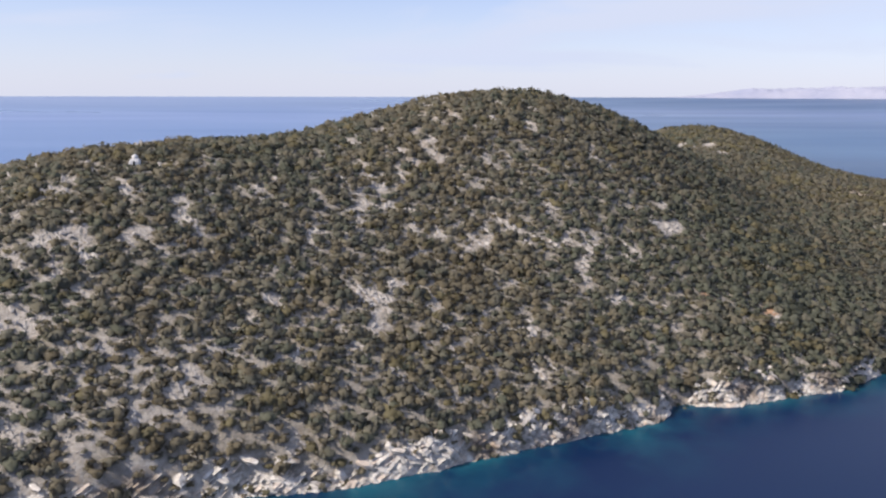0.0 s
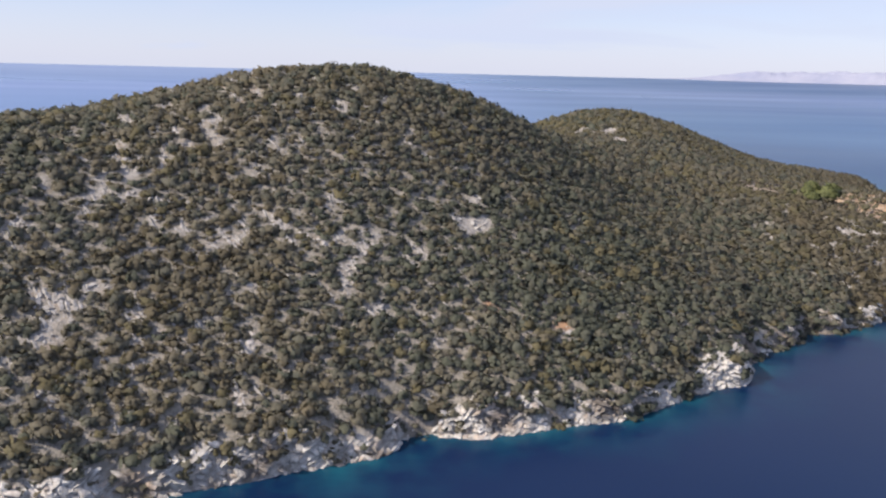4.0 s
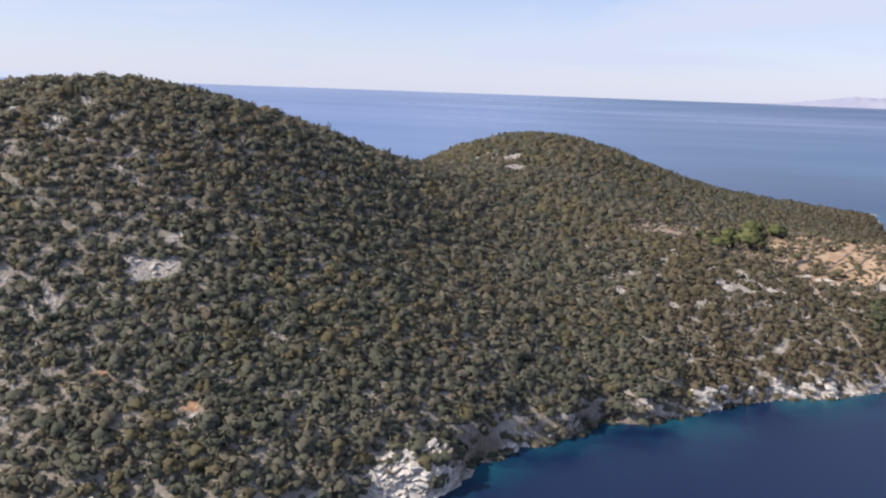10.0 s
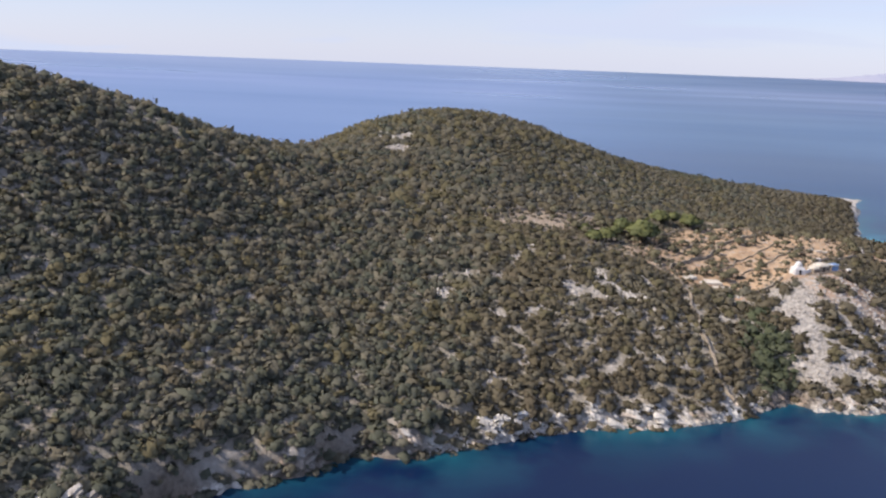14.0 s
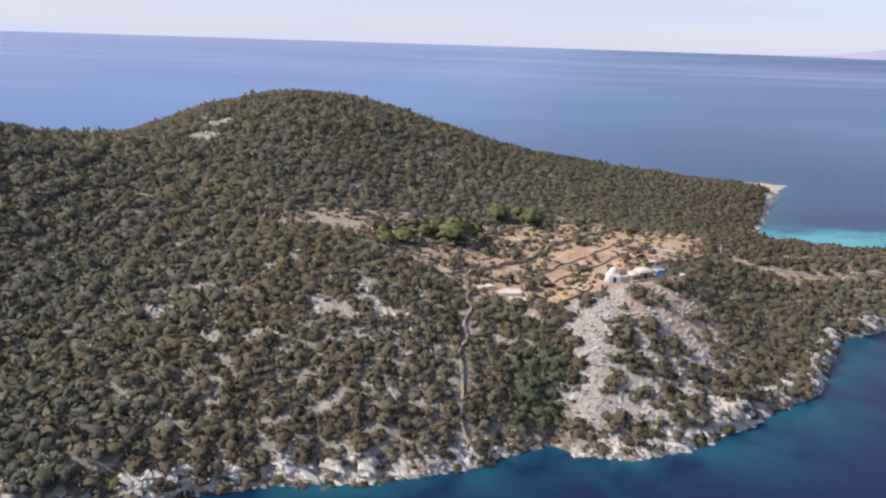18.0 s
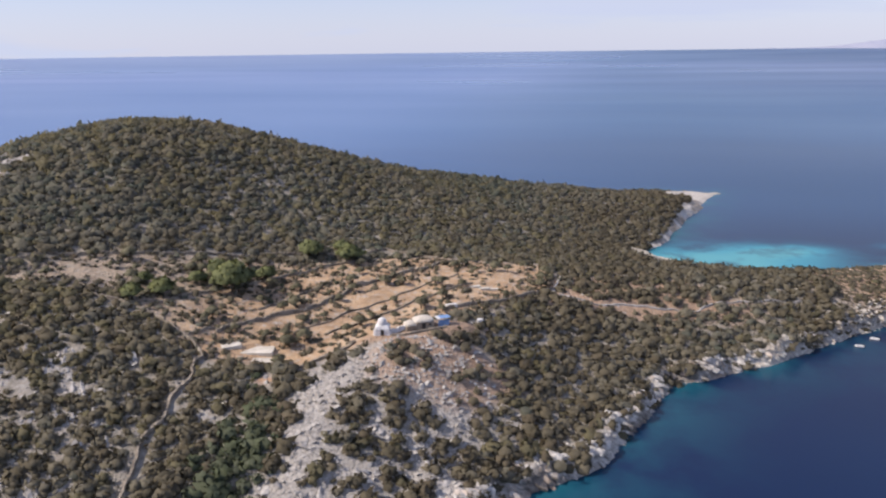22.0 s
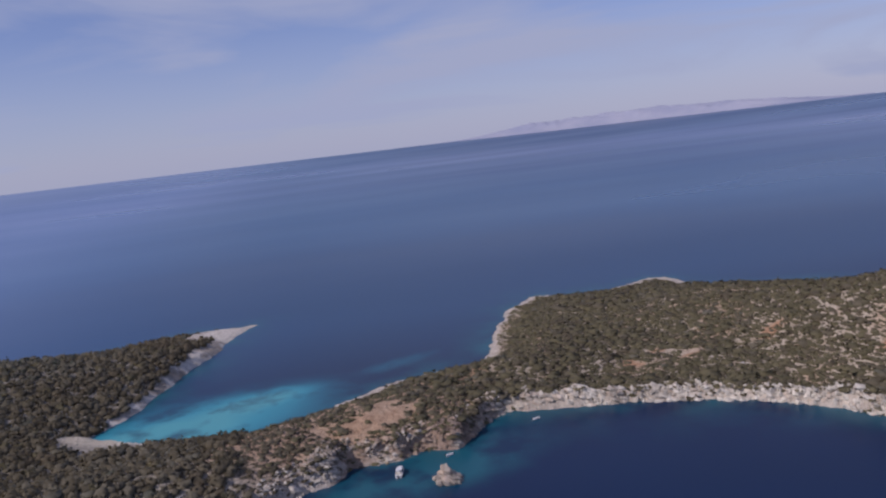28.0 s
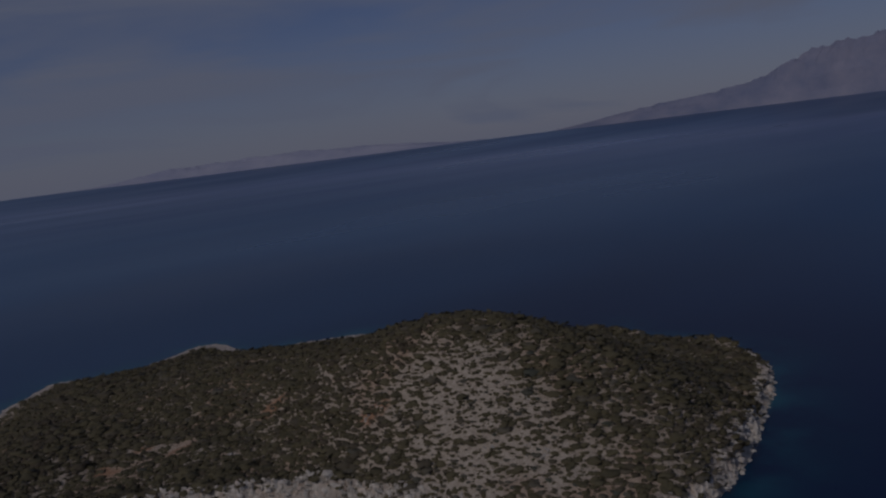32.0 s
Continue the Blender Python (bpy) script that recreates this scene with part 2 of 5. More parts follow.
def sea_material():
    n = Nodes("sea")
    patches = n.noise(0.05, 4, 0.6)
    deep = n.ramp(n.noise(0.006, 3), (0.35, (0.002, 0.011, 0.046)), (0.7, (0.003, 0.016, 0.060)))
    # open water is paler: sky reflection and haze put into its colour
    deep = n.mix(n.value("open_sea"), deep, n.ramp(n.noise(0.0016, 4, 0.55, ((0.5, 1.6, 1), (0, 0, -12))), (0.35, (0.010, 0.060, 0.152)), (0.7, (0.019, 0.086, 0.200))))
    # bright sky reflected on the sunward side, painted as a pale colour
    deep = n.mix(n.maths("MULTIPLY", n.value("sky_sheen"), 0.88), deep, (0.104, 0.175, 0.350))
    # haze over far water, painted in streaks and as a pale horizon band
    haze_veil = n.maths("MULTIPLY", n.value("sea_haze"), n.ramp(n.noise(0.0011, 4, 0.6, ((0.4, 2.2, 1), (0, 0, -12))), (0.35, 0.12), (0.62, 0.6)))
    deep = n.mix(haze_veil, deep, (0.19, 0.235, 0.42))
    deep = n.mix(n.value("horizon_haze"), deep, (0.40, 0.45, 0.60))
    near = n.maths("MULTIPLY", n.value("shallow"), n.ramp(patches, (0.38, 0.15), (0.60, 1.0)))
    colour = n.mix(n.ramp(near, (0.05, 0.0), (0.9, 0.9)), deep, (0.009, 0.088, 0.125))
    turquoise = n.ramp(n.value("bay"), (0.12, 0.0), (0.55, 1.0))
    sand = n.ramp(n.value("bay"), (0.3, (0.010, 0.12, 0.19)), (0.75, (0.03, 0.235, 0.31)), (1.0, (0.065, 0.29, 0.335)))
    colour = n.mix(n.maths("MULTIPLY", turquoise, n.ramp(patches, (0.36, 0.25), (0.52, 1.0))), colour, sand)
    n.bump(n.noise(0.7, 2, 0.5, ((1, 0.6, 1), (0, 0, 30))), 0.04, 0.1)
    n.done(colour, n.ramp(n.noise(0.0012, 3, 0.5, ((0.6, 1.5, 1), (0, 0, -12))), (0.35, 0.27), (0.7, 0.36)), gloss=0.18)


def leaf_material():
    n = Nodes("leaves")
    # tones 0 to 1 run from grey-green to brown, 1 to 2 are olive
    # haze over the hills is put into the cooler grey-green tones
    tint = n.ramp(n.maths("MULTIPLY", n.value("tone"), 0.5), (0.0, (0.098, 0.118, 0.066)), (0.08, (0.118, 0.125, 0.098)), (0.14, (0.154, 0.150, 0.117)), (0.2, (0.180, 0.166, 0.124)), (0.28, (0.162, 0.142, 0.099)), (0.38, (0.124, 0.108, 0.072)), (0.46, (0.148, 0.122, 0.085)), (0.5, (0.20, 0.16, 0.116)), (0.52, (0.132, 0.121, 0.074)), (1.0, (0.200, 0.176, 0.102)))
    each = n.add("NewGeometry").outputs["Random Per Island"]
    tint = n.mix(1.0, tint, n.ramp(each, (0.0, 0.88), (1.0, 1.14)), "MULTIPLY")
    n.done(tint, 0.75, gloss=0.25)
    n.leafy(tint, 0.42)


ground_material()
rock_material()
sea_material()
leaf_material()


def plain_material(name, dark, light, scale, rough, bump=0.3, size=0.05, gloss=0.3):
    """A surface with grain and stains between two colours."""
    n = Nodes(name)
    grain = n.noise(scale, 6, 0.65)
    stain = n.noise(scale * 0.15, 4)
    colour = n.ramp(n.maths("ADD", n.maths("MULTIPLY", grain, 0.55), n.maths("MULTIPLY", stain, 0.45)), (0.36, dark), (0.62, light))
    n.bump(grain, bump, size)
    n.done(colour, rough, gloss=gloss)


def foliage_material(name, low, high):
    n = Nodes(name)
    each = n.add("NewGeometry").outputs["Random Per Island"]
    tint = n.ramp(n.maths("ADD", n.maths("MULTIPLY", n.value("tone"), 0.5), n.maths("MULTIPLY", each, 0.5)), (0.15, low), (0.85, high))
    n.done(tint, 0.7, gloss=0.25)
    n.leafy(tint, 0.3)


plain_material("grey_stone", (0.21, 0.197, 0.183), (0.48, 0.455, 0.43), 0.9, 0.93, 0.8, 0.25)
plain_material("wall_stone", (0.14, 0.115, 0.09), (0.36, 0.31, 0.25), 2.2, 0.95, 1.0, 0.25)
plain_material("whitewash", (0.46, 0.45, 0.445), (0.68, 0.68, 0.69), 1.5, 0.8, 0.3)
plain_material("pale_roof", (0.38, 0.345, 0.29), (0.60, 0.56, 0.50), 1.3, 0.9, 0.4)
plain_material("blue_paint", (0.11, 0.20, 0.40), (0.19, 0.32, 0.54), 1.2, 0.55, 0.1)
plain_material("dark_opening", (0.02, 0.02, 0.022), (0.05, 0.05, 0.05), 2.0, 0.5, 0.1)
plain_material("boat_paint", (0.52, 0.53, 0.54), (0.70, 0.70, 0.70), 1.5, 0.35, 0.05, gloss=0.5)
plain_material("boat_floor", (0.40, 0.38, 0.34), (0.58, 0.56, 0.52), 2.0, 0.7, 0.1)
plain_material("bark", (0.07, 0.05, 0.035), (0.19, 0.15, 0.11), 4.0, 0.95, 0.8)
foliage_material("pine_leaves", (0.08, 0.098, 0.046), (0.20, 0.215, 0.088))
foliage_material("olive_leaves", (0.115, 0.112, 0.072), (0.215, 0.198, 0.128))
# the far ranges' base colours have the air's haze mixed in
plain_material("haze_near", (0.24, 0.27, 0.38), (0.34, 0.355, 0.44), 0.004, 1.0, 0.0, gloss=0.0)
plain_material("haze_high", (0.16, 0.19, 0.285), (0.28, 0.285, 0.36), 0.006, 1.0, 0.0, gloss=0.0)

# ---- the plan of the island: shore, hills, fields ----
SOUTH_SHORE = [(-300, 10), (-200, 75), (-120, 104), (-75, 121), (-38, 136), (-20, 139), (-3, 147), (14, 155), (35, 165), (50, 171), (54, 179), (60, 181), (71, 180), (85, 186), (102, 191), (117, 202), (128, 210), (138, 214), (144, 228), (154, 239), (164, 247), (172, 257), (181, 257), (190, 263)]
FIELD_SHORE = [(203, 272), (220, 281), (233, 284), (250, 293), (257, 300), (265, 307), (271, 303), (281, 304), (293, 311), (305, 324), (316, 337), (326, 347), (334, 366), (341, 386), (352, 394), (367, 405), (378, 414), (388, 424), (397, 432), (408, 442)]
COVE_SHORE = [(415, 445), (420, 452), (432, 451), (441, 455), (449, 453), (456, 461), (463, 469), (468, 473), (485, 469), (505, 462), (524, 454), (540, 443), (550, 432), (557, 418), (563, 404), (566, 392), (567, 380), (572, 369), (585, 361), (605, 360), (624, 366), (640, 373)]
EAST_SHORE = [(671, 388), (688, 400), (697, 413), (700, 440), (690, 480), (670, 525), (650, 560), (632, 574), (613, 583), (599, 589), (597, 605), (594, 621), (587, 625), (573, 617), (556, 613), (540, 617), (524, 624), (505, 603), (496, 583), (487, 562), (478, 536)]
BAY_SHORE = [(472, 527), (455, 525), (437, 519), (426, 512), (411, 500), (398, 494), (387, 493), (368, 499), (352, 507), (338, 516), (347, 530), (353, 548), (360, 570), (371, 607), (378, 635), (387, 657)]
NORTH_SHORE = [(368, 660), (330, 652), (270, 625), (200, 590), (110, 555), (20, 500), (-80, 450), (-180, 390), (-280, 300), (-340, 180), (-350, 60)]
COAST = np.array(SOUTH_SHORE + FIELD_SHORE + COVE_SHORE + EAST_SHORE + BAY_SHORE + NORTH_SHORE, float)
# hills: x, y, height, two widths, turn
HILLS = [
    (-101, 212, 39.2, 53.5, 50.1, 0.07),
    (4, 302, 55.1, 70.4, 56.8, 0.34),
    (61, 267, 18.7, 81.4, 54.5, -0.05),
    (-177, 189, 12.3, 89.8, 64.0, -0.22),
    (143, 460, 49.5, 59.6, 71.4, 0.37),
    (225, 519, 18.5, 66.0, 39.5, 0.10),
    (279, 576, 11.0, 79.9, 23.4, 0.20),
    (213, 339, 13.3, 44.4, 36.9, -0.13),
    (285, 355, 9.6, 12.7, 27.0, -0.30),
    (285, 425, 10.6, 37.8, 49.2, 0.28),
    (377, 446, 9.4, 64.4, 16.9, 0.37),
    (481, 516, 7.1, 64.0, 43.7, 0.78),
    (530, 467, -6.0, 31.8, 56.7, -1.27),
    (595, 432, 9.5, 26.2, 31.8, -0.53),
    (606, 440, 23.1, 25.7, 73.3, 0.32),
    (643, 492, 4.9, 19.1, 48.1, 1.03),
    (83, 347, 19.8, 49.9, 32.3, 0.67),
    (-32, 162, 6.9, 61.6, 51.1, 0.15),
]
SHORE_RISE = 9.8      # metres over which the land climbs to its full height behind the shore
WALLS = [
    ([(241.5, 345), (243, 334), (244, 323), (244.3, 316), (246, 305), (249.5, 295.5)], 0.9, 0.6, "weathered dry stone wall running down to the sea"),
    ([(241.5, 345), (236, 349), (230, 353), (215, 357), (209, 357)], 0.8, 0.6, "low grey dry stone wall beside dense scrub"),
    ([(262, 347), (267, 351), (272, 357.5)], 0.8, 0.6, "grey dry stone wall climbing to the chapel"),
    ([(286, 381), (295, 391), (304, 404), (311, 413)], 0.9, 0.7, "long dark dry stone wall beside the fields"),
    ([(239, 356), (247, 371), (254, 383), (259, 396), (269, 408), (282, 424)], 0.9, 0.7, "dry stone terrace wall between ploughed plots"),
    ([(183, 355), (180.5, 364), (190, 374), (206, 387), (224, 403), (234, 412), (247, 419)], 0.8, 0.7, "dry stone wall at the wood's edge behind the fields"),
    ([(247, 419), (258, 430), (275, 428)], 0.7, 0.6, "overgrown dry stone wall along the upper plots"),
    ([(312.5, 420), (311, 413), (310, 407)], 0.45, 0.7, "bleached stone wall end at the field corner"),
    ([(312, 410), (322, 411), (341, 417), (351, 420.5)], 0.4, 0.6, "low pale stone wall through the brushwood"),
    ([(351, 420.5), (357, 426.5), (369, 430.5), (381, 436)], 0.4, 0.6, "low pale stone wall along the neck of land"),
    ([(252, 399), (247, 385), (242, 372)], 0.5, 0.5, "crumbled stone edge between two small plots"),
    ([(262, 364), (270, 378), (280, 392), (290, 405)], 0.5, 0.5, "low terrace wall on orange soil"),
    ([(254, 364), (263, 380), (273, 396), (284, 412)], 0.4, 0.5, "low broken terrace wall between olive trees"),
    ([(222, 364), (231, 381), (243, 403), (256, 419)], 0.6, 0.6, "mossy terrace wall under the pines"),
    ([(234, 349), (237.5, 357), (243, 361)], 0.6, 0.6, "short broken stone wall beside a threshing floor"),
]
FIELDS = [(180, 354), (212, 362), (240, 346), (262, 347), (282, 367), (313, 416), (305, 432), (270, 428), (236, 404), (196, 382)]


# open places: x, y, half length, half width, turn in degrees, and what lies open (0 rock, 1 red soil, 2 pale soil)
OPEN = [
    (69, 239, 6, 2.6, 20, 0), (99, 234, 2.5, 1.5, 0, 0), (91, 210, 3, 2, 30, 1), (-18, 224, 4, 1.5, 10, 0), (20, 220, 3, 1.2, 0, 0), (-13, 186, 4, 1.5, 60, 0),
    (-69, 179, 5, 1.5, 30, 0), (-20, 169, 4, 1.5, 40, 0), (230, 316, 1.2, 5, 15, 0), (238, 302, 1.2, 4, 15, 0), (211, 322, 1.5, 3, 20, 0),
    (217, 297, 2, 2, 0, 0), (75, 211, 2, 1.5, 0, 1), (563, 483, 5, 3, 20, 1), (571, 436, 4, 3, 0, 1), (516, 489, 4, 3, -10, 1), (528, 494, 4, 2, -10, 1), (536, 486, 4, 2, 15, 1),
    (426, 463, 13, 5, 20, 2), (316, 411, 5, 2.5, 30, 2), (327, 432, 1.2, 4, 35, 2), (293, 356, 4, 3, 0, 2), (298, 362, 3, 3, 0, 2), (296, 376.5, 2.4, 2.2, 0, 2),
    (257, 342, 3.2, 2.4, 0, 1), (271, 325, 3.4, 17, 8, 0), (273, 343, 3.5, 9, -20, 0), (294, 343, 5, 2.2, -25, 0), (290, 333, 4, 1.6, -20, 0), (310, 348, 1.5, 6, 50, 0), (298, 325, 1.3, 5, 40, 0),
    (284, 358, 8, 1.6, 35, 2), (291, 355, 4, 2.4, 30, 2),
    (130, 424, 6, 3.3, 25, 0), (139, 419, 5, 3, 25, 0), (127, 403, 5.5, 3, 20, 0), (143, 404, 5.5, 3.2, 20, 0), (142, 437, 3.5, 2.2, 0, 0), (167, 370, 3, 1.2, 0, 0), (174, 370, 2.5, 1.2, 0, 0),
]
HALF_OPEN = [(-66, 139, 26, 9, 25, 0), (-86, 153, 14, 6, 20, 0), (-50, 152, 14, 5, 30, 0), (581, 404, 15, 36, -14, 0), (284, 332, 21, 26, 8, 0), (425, 470, 45, 28, 20, 2), (333, 419, 36, 11, 15, 2), (292, 354, 15, 11, 25, 2)]
# bare plots in the fields
PLOTS = [(246, 395, 7, 3, 50, 1), (265, 389, 7, 4, 50, 1), (274, 395, 6, 3, 50, 1), (248, 368, 6, 3.5, 55, 1), (262, 370, 6, 4, 50, 1), (280, 408, 6, 3, 50, 1), (298, 414, 6, 3, 50, 1), (200, 368, 8, 3, 30, 1), (252, 352, 8, 5, 0, 1), (288, 383, 3, 2.5, 0, 1)]


def on_knoll(x, y):
    """Below 1 on the level top where the chapel and the cottage stand."""
    u, v = (x - 283.5) * 0.82 + (y - 365) * 0.57, (y - 365) * 0.82 - (x - 283.5) * 0.57
    return np.hypot(u / 11.5, v / 3.6)


def openness(x, y, kind=None, among=None):
    """1 inside the open places, 0 outside them."""
    best = np.zeros(np.shape(x))
    for ox, oy, long, wide, turn, what in among or OPEN:
        if kind is None or what == kind:
            c, s = math.cos(radians(turn)), math.sin(radians(turn))
            u, v = (x - ox) * c + (y - oy) * s, (y - oy) * c - (x - ox) * s
            best = np.maximum(best, smooth(1.25, 0.75, np.hypot(u / long, v / wide)))
    return best


def shore_distance(x, y, poly):
    """Metres to an outline: positive inside."""
    x, y = np.asarray(x, float), np.asarray(y, float)
    best, inside = np.full(x.shape, 1e18), np.zeros(x.shape, bool)
    for (ax, ay), (bx, by) in zip(poly, np.roll(poly, -1, 0)):
        dx, dy = bx - ax, by - ay
        u = np.clip(((x - ax) * dx + (y - ay) * dy) / (dx * dx + dy * dy), 0, 1)
        best = np.minimum(best, (x - ax - u * dx) ** 2 + (y - ay - u * dy) ** 2)
        if dy != 0:
            inside ^= ((ay > y) != (by > y)) & (x < ax + (y - ay) * dx / dy)
    return np.where(inside, np.sqrt(best), -np.sqrt(best))


def from_walls(x, y):
    """Metres to the nearest dry stone wall."""
    best = np.full(np.shape(x), 1e18)
    for line, _, _, _ in WALLS:
        for (ax, ay), (bx, by) in zip(line, line[1:]):
            dx, dy = bx - ax, by - ay
            u = np.clip(((x - ax) * dx + (y - ay) * dy) / (dx * dx + dy * dy), 0, 1)
            best = np.minimum(best, (x - ax - u * dx) ** 2 + (y - ay - u * dy) ** 2)
    return np.sqrt(best)


def value_noise(x, y, size, seed=0):
    """Smooth noise from -1 to 1 with cells of that size."""
    x, y = np.asarray(x, float) / size, np.asarray(y, float) / size
    i, j = np.floor(x).astype(np.int64), np.floor(y).astype(np.int64)
    u, v = x - i, y - j
    u, v = u * u * u * (u * (u * 6 - 15) + 10), v * v * v * (v * (v * 6 - 15) + 10)

    def corner(a, b):
        n = (a * 374761393 + b * 668265263 + seed * 974634777) & 0xFFFFFFFF
        n = ((n ^ (n >> 13)) * 1274126177) & 0xFFFFFFFF
        return ((n ^ (n >> 16)) & 0xFFFF) / 32767.5 - 1

    low = corner(i, j) * (1 - u) + corner(i + 1, j) * u
    high = corner(i, j + 1) * (1 - u) + corner(i + 1, j + 1) * u
    return low * (1 - v) + high * v


def layered(x, y, size, seed=0, layers=3):
    return sum(value_noise(x, y, size / 2**k, seed + k) / 2**k for k in range(layers)) / 1.6


def smooth(a, b, v):
    u = np.clip((v - a) / (b - a), 0, 1)
    return u * u * (3 - 2 * u)


# A map of shore distances, looked up between its nodes.
MAP_X, MAP_Y, MAP_STEP, MAP_NX, MAP_NY = -420.0, -60.0, 2.5, 480, 320
_mx, _my = np.meshgrid(MAP_X + MAP_STEP * np.arange(MAP_NX), MAP_Y + MAP_STEP * np.arange(MAP_NY), indexing="ij")
SHORE_MAP = shore_distance(_mx, _my, COAST)
FIELD_MAP = shore_distance(_mx, _my, np.array(FIELDS, float))


def looked_up(table, x, y):
    u = np.clip((np.asarray(x, float) - MAP_X) / MAP_STEP, 0, MAP_NX - 1.001)
    v = np.clip((np.asarray(y, float) - MAP_Y) / MAP_STEP, 0, MAP_NY - 1.001)
    i, j = u.astype(int), v.astype(int)
    a, b = u - i, v - j
    return table[i, j] * (1 - a) * (1 - b) + table[i + 1, j] * a * (1 - b) + table[i, j + 1] * (1 - a) * b + table[i + 1, j + 1] * a * b


def from_shore(x, y):
    return looked_up(SHORE_MAP, x, y) + 1.2 * value_noise(x, y, 9, 3) + 0.7 * value_noise(x, y, 3.7, 4)


# recesses where the scrub hangs over cliffs with shade put into their colour: x, y, half width
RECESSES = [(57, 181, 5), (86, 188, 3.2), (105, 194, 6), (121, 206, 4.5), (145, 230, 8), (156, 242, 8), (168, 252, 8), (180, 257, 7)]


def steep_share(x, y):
    """1 where the scrub hangs over a steep shore with its shade painted in, 0 where pale slabs run into the water."""
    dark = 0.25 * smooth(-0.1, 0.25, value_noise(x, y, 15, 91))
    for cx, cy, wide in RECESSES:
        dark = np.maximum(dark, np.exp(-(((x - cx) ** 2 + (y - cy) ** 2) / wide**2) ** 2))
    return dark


def rock_width(x):
    """Metres of bare rock above the water along the south shore."""
    return 1.3 + 3.2 * np.exp(-(((x - 74) / 9) ** 4)) + 2.0 * np.exp(-(((x - 94) / 5) ** 4)) + 3.0 * np.exp(-(((x - 131) / 6) ** 4))


def point_rock(x, y):
    """Metres of bare rock above the water on the bay's far arm, wider towards its tip."""
    return smooth(395, 385, x) * smooth(520, 534, y) * (1.0 + 4.3 * smooth(545, 615, y))


def cliff_height(x, y):
    """How high the bare rock stands straight over the water."""
    tall = 2.6 + 1.8 * value_noise(x, y, 28, 7) + 1.3 * smooth(470, 500, x) * smooth(500, 470, y) * smooth(640, 600, x)
    tall = (tall + 1.6 * steep_share(x, y)) * (1 - 0.9 * smooth(478, 500, y))
    tall = tall + 2.8 * np.exp(-(((x - 446) / 22) ** 2) - ((y - 459) / 11) ** 2)
    tall = tall * (1 - 0.5 * smooth(184, 196, x) * smooth(268, 258, x) * smooth(330, 310, y))
    beach = np.exp(-((x - 340) ** 2 + (y - 516) ** 2) / 12**2)
    return np.maximum(tall, 0.6) * (1 - beach)


def height(x, y):
    x, y = np.asarray(x, float), np.asarray(y, float)
    d = from_shore(x, y)
    inland = np.maximum(d, 0)
    hill = 0
    for hx, hy, top, wide, deep, turn in HILLS:
        c, s = math.cos(turn), math.sin(turn)
        u, v = (x - hx) * c + (y - hy) * s, (y - hy) * c - (x - hx) * s
        hill = hill + top * np.exp(-0.5 * ((u / wide) ** 2 + (v / deep) ** 2))
    z = 0.985 * hill * (1 - np.exp(-inland / SHORE_RISE)) + 1.2 * (1 - np.exp(-inland / 4))
    z = np.maximum(z, 1.2 * (1 - np.exp(-inland / 3)) + np.minimum(0.06 * inland, 2.5))
    z = z + cliff_height(x, y) * smooth(0, 2.6, inland) * np.exp(-inland / 6)
    edge = np.exp(-((inland - 2.5) / 4.5) ** 2)
    z = z + 0.5 * layered(x, y, 5, 11) * smooth(0, 1.5, inland) + 1.9 * edge * layered(x, y, 7, 13) * smooth(0, 1.5, inland) * (1 - 0.8 * smooth(478, 500, y)) + 0.9 * layered(x, y, 34, 15) * smooth(5, 25, inland)
    flat = smooth(474, 496, y) * np.maximum(np.maximum(smooth(382, 396, x), smooth(338, 352, x) * smooth(532, 516, y)), smooth(615, 640, y))
    z = z * (1 - flat * (1 - smooth(-6, np.where(x > 388, 30, np.where(y < 532, 22, 11)), inland)) * smooth(0, 0.8, inland))
    z = z + (19.0 - z) * smooth(1.5, 0.85, on_knoll(x, y))
    return np.where(d > 0, z, np.maximum(d * 0.7, -4.0))


def mesh_from(name, points, triangles, material=None, normals=None, **values):
    """A mesh object from arrays of points and triangles, with one float a point for each further name."""
    me = bpy.data.meshes.new(name)
    points, triangles = np.asarray(points, np.float32), np.asarray(triangles, np.int32)
    me.vertices.add(len(points))
    me.vertices.foreach_set("co", points.ravel())
    me.loops.add(triangles.size)
    me.loops.foreach_set("vertex_index", triangles.ravel())
    me.polygons.add(len(triangles))
    me.polygons.foreach_set("loop_start", np.arange(0, triangles.size, 3, dtype=np.int32))
    for key, value in values.items():
        me.attributes.new(key, "FLOAT", "POINT").data.foreach_set("value", np.asarray(value, np.float32).ravel())
    if normals is not None:
        me.attributes.new("custom_normal", "FLOAT_VECTOR", "POINT").data.foreach_set("vector", np.asarray(normals, np.float32).ravel())
    me.update(calc_edges=True)
    if normals is None:
        me.shade_flat()
    if material:
        me.materials.append(material)
    return new(name, me)


def grid_triangles(nx, ny, keep=None):
    i, j = np.meshgrid(np.arange(nx - 1), np.arange(ny - 1), indexing="ij")
    a = (i * ny + j).ravel()
    if keep is not None:
        a = a[keep.ravel()]
    return np.concatenate([np.stack([a, a + ny, a + ny + 1], 1), np.stack([a, a + ny + 1, a + 1], 1)])


def packed(points, triangles):
    """The points that triangles use, and the triangles renumbered."""
    used = np.unique(triangles)
    back = np.zeros(len(points), np.int64)
    back[used] = np.arange(len(used))
    return used, back[triangles]


def within(x, y, ox, oy, long, wide, turn=0.0):
    """1 inside one ellipse, falling off to 0 outside it."""
    c, s = math.cos(radians(turn)), math.sin(radians(turn))
    return np.exp(-((((x - ox) * c + (y - oy) * s) / long) ** 2 + (((y - oy) * c - (x - ox) * s) / wide) ** 2) ** 1.5)


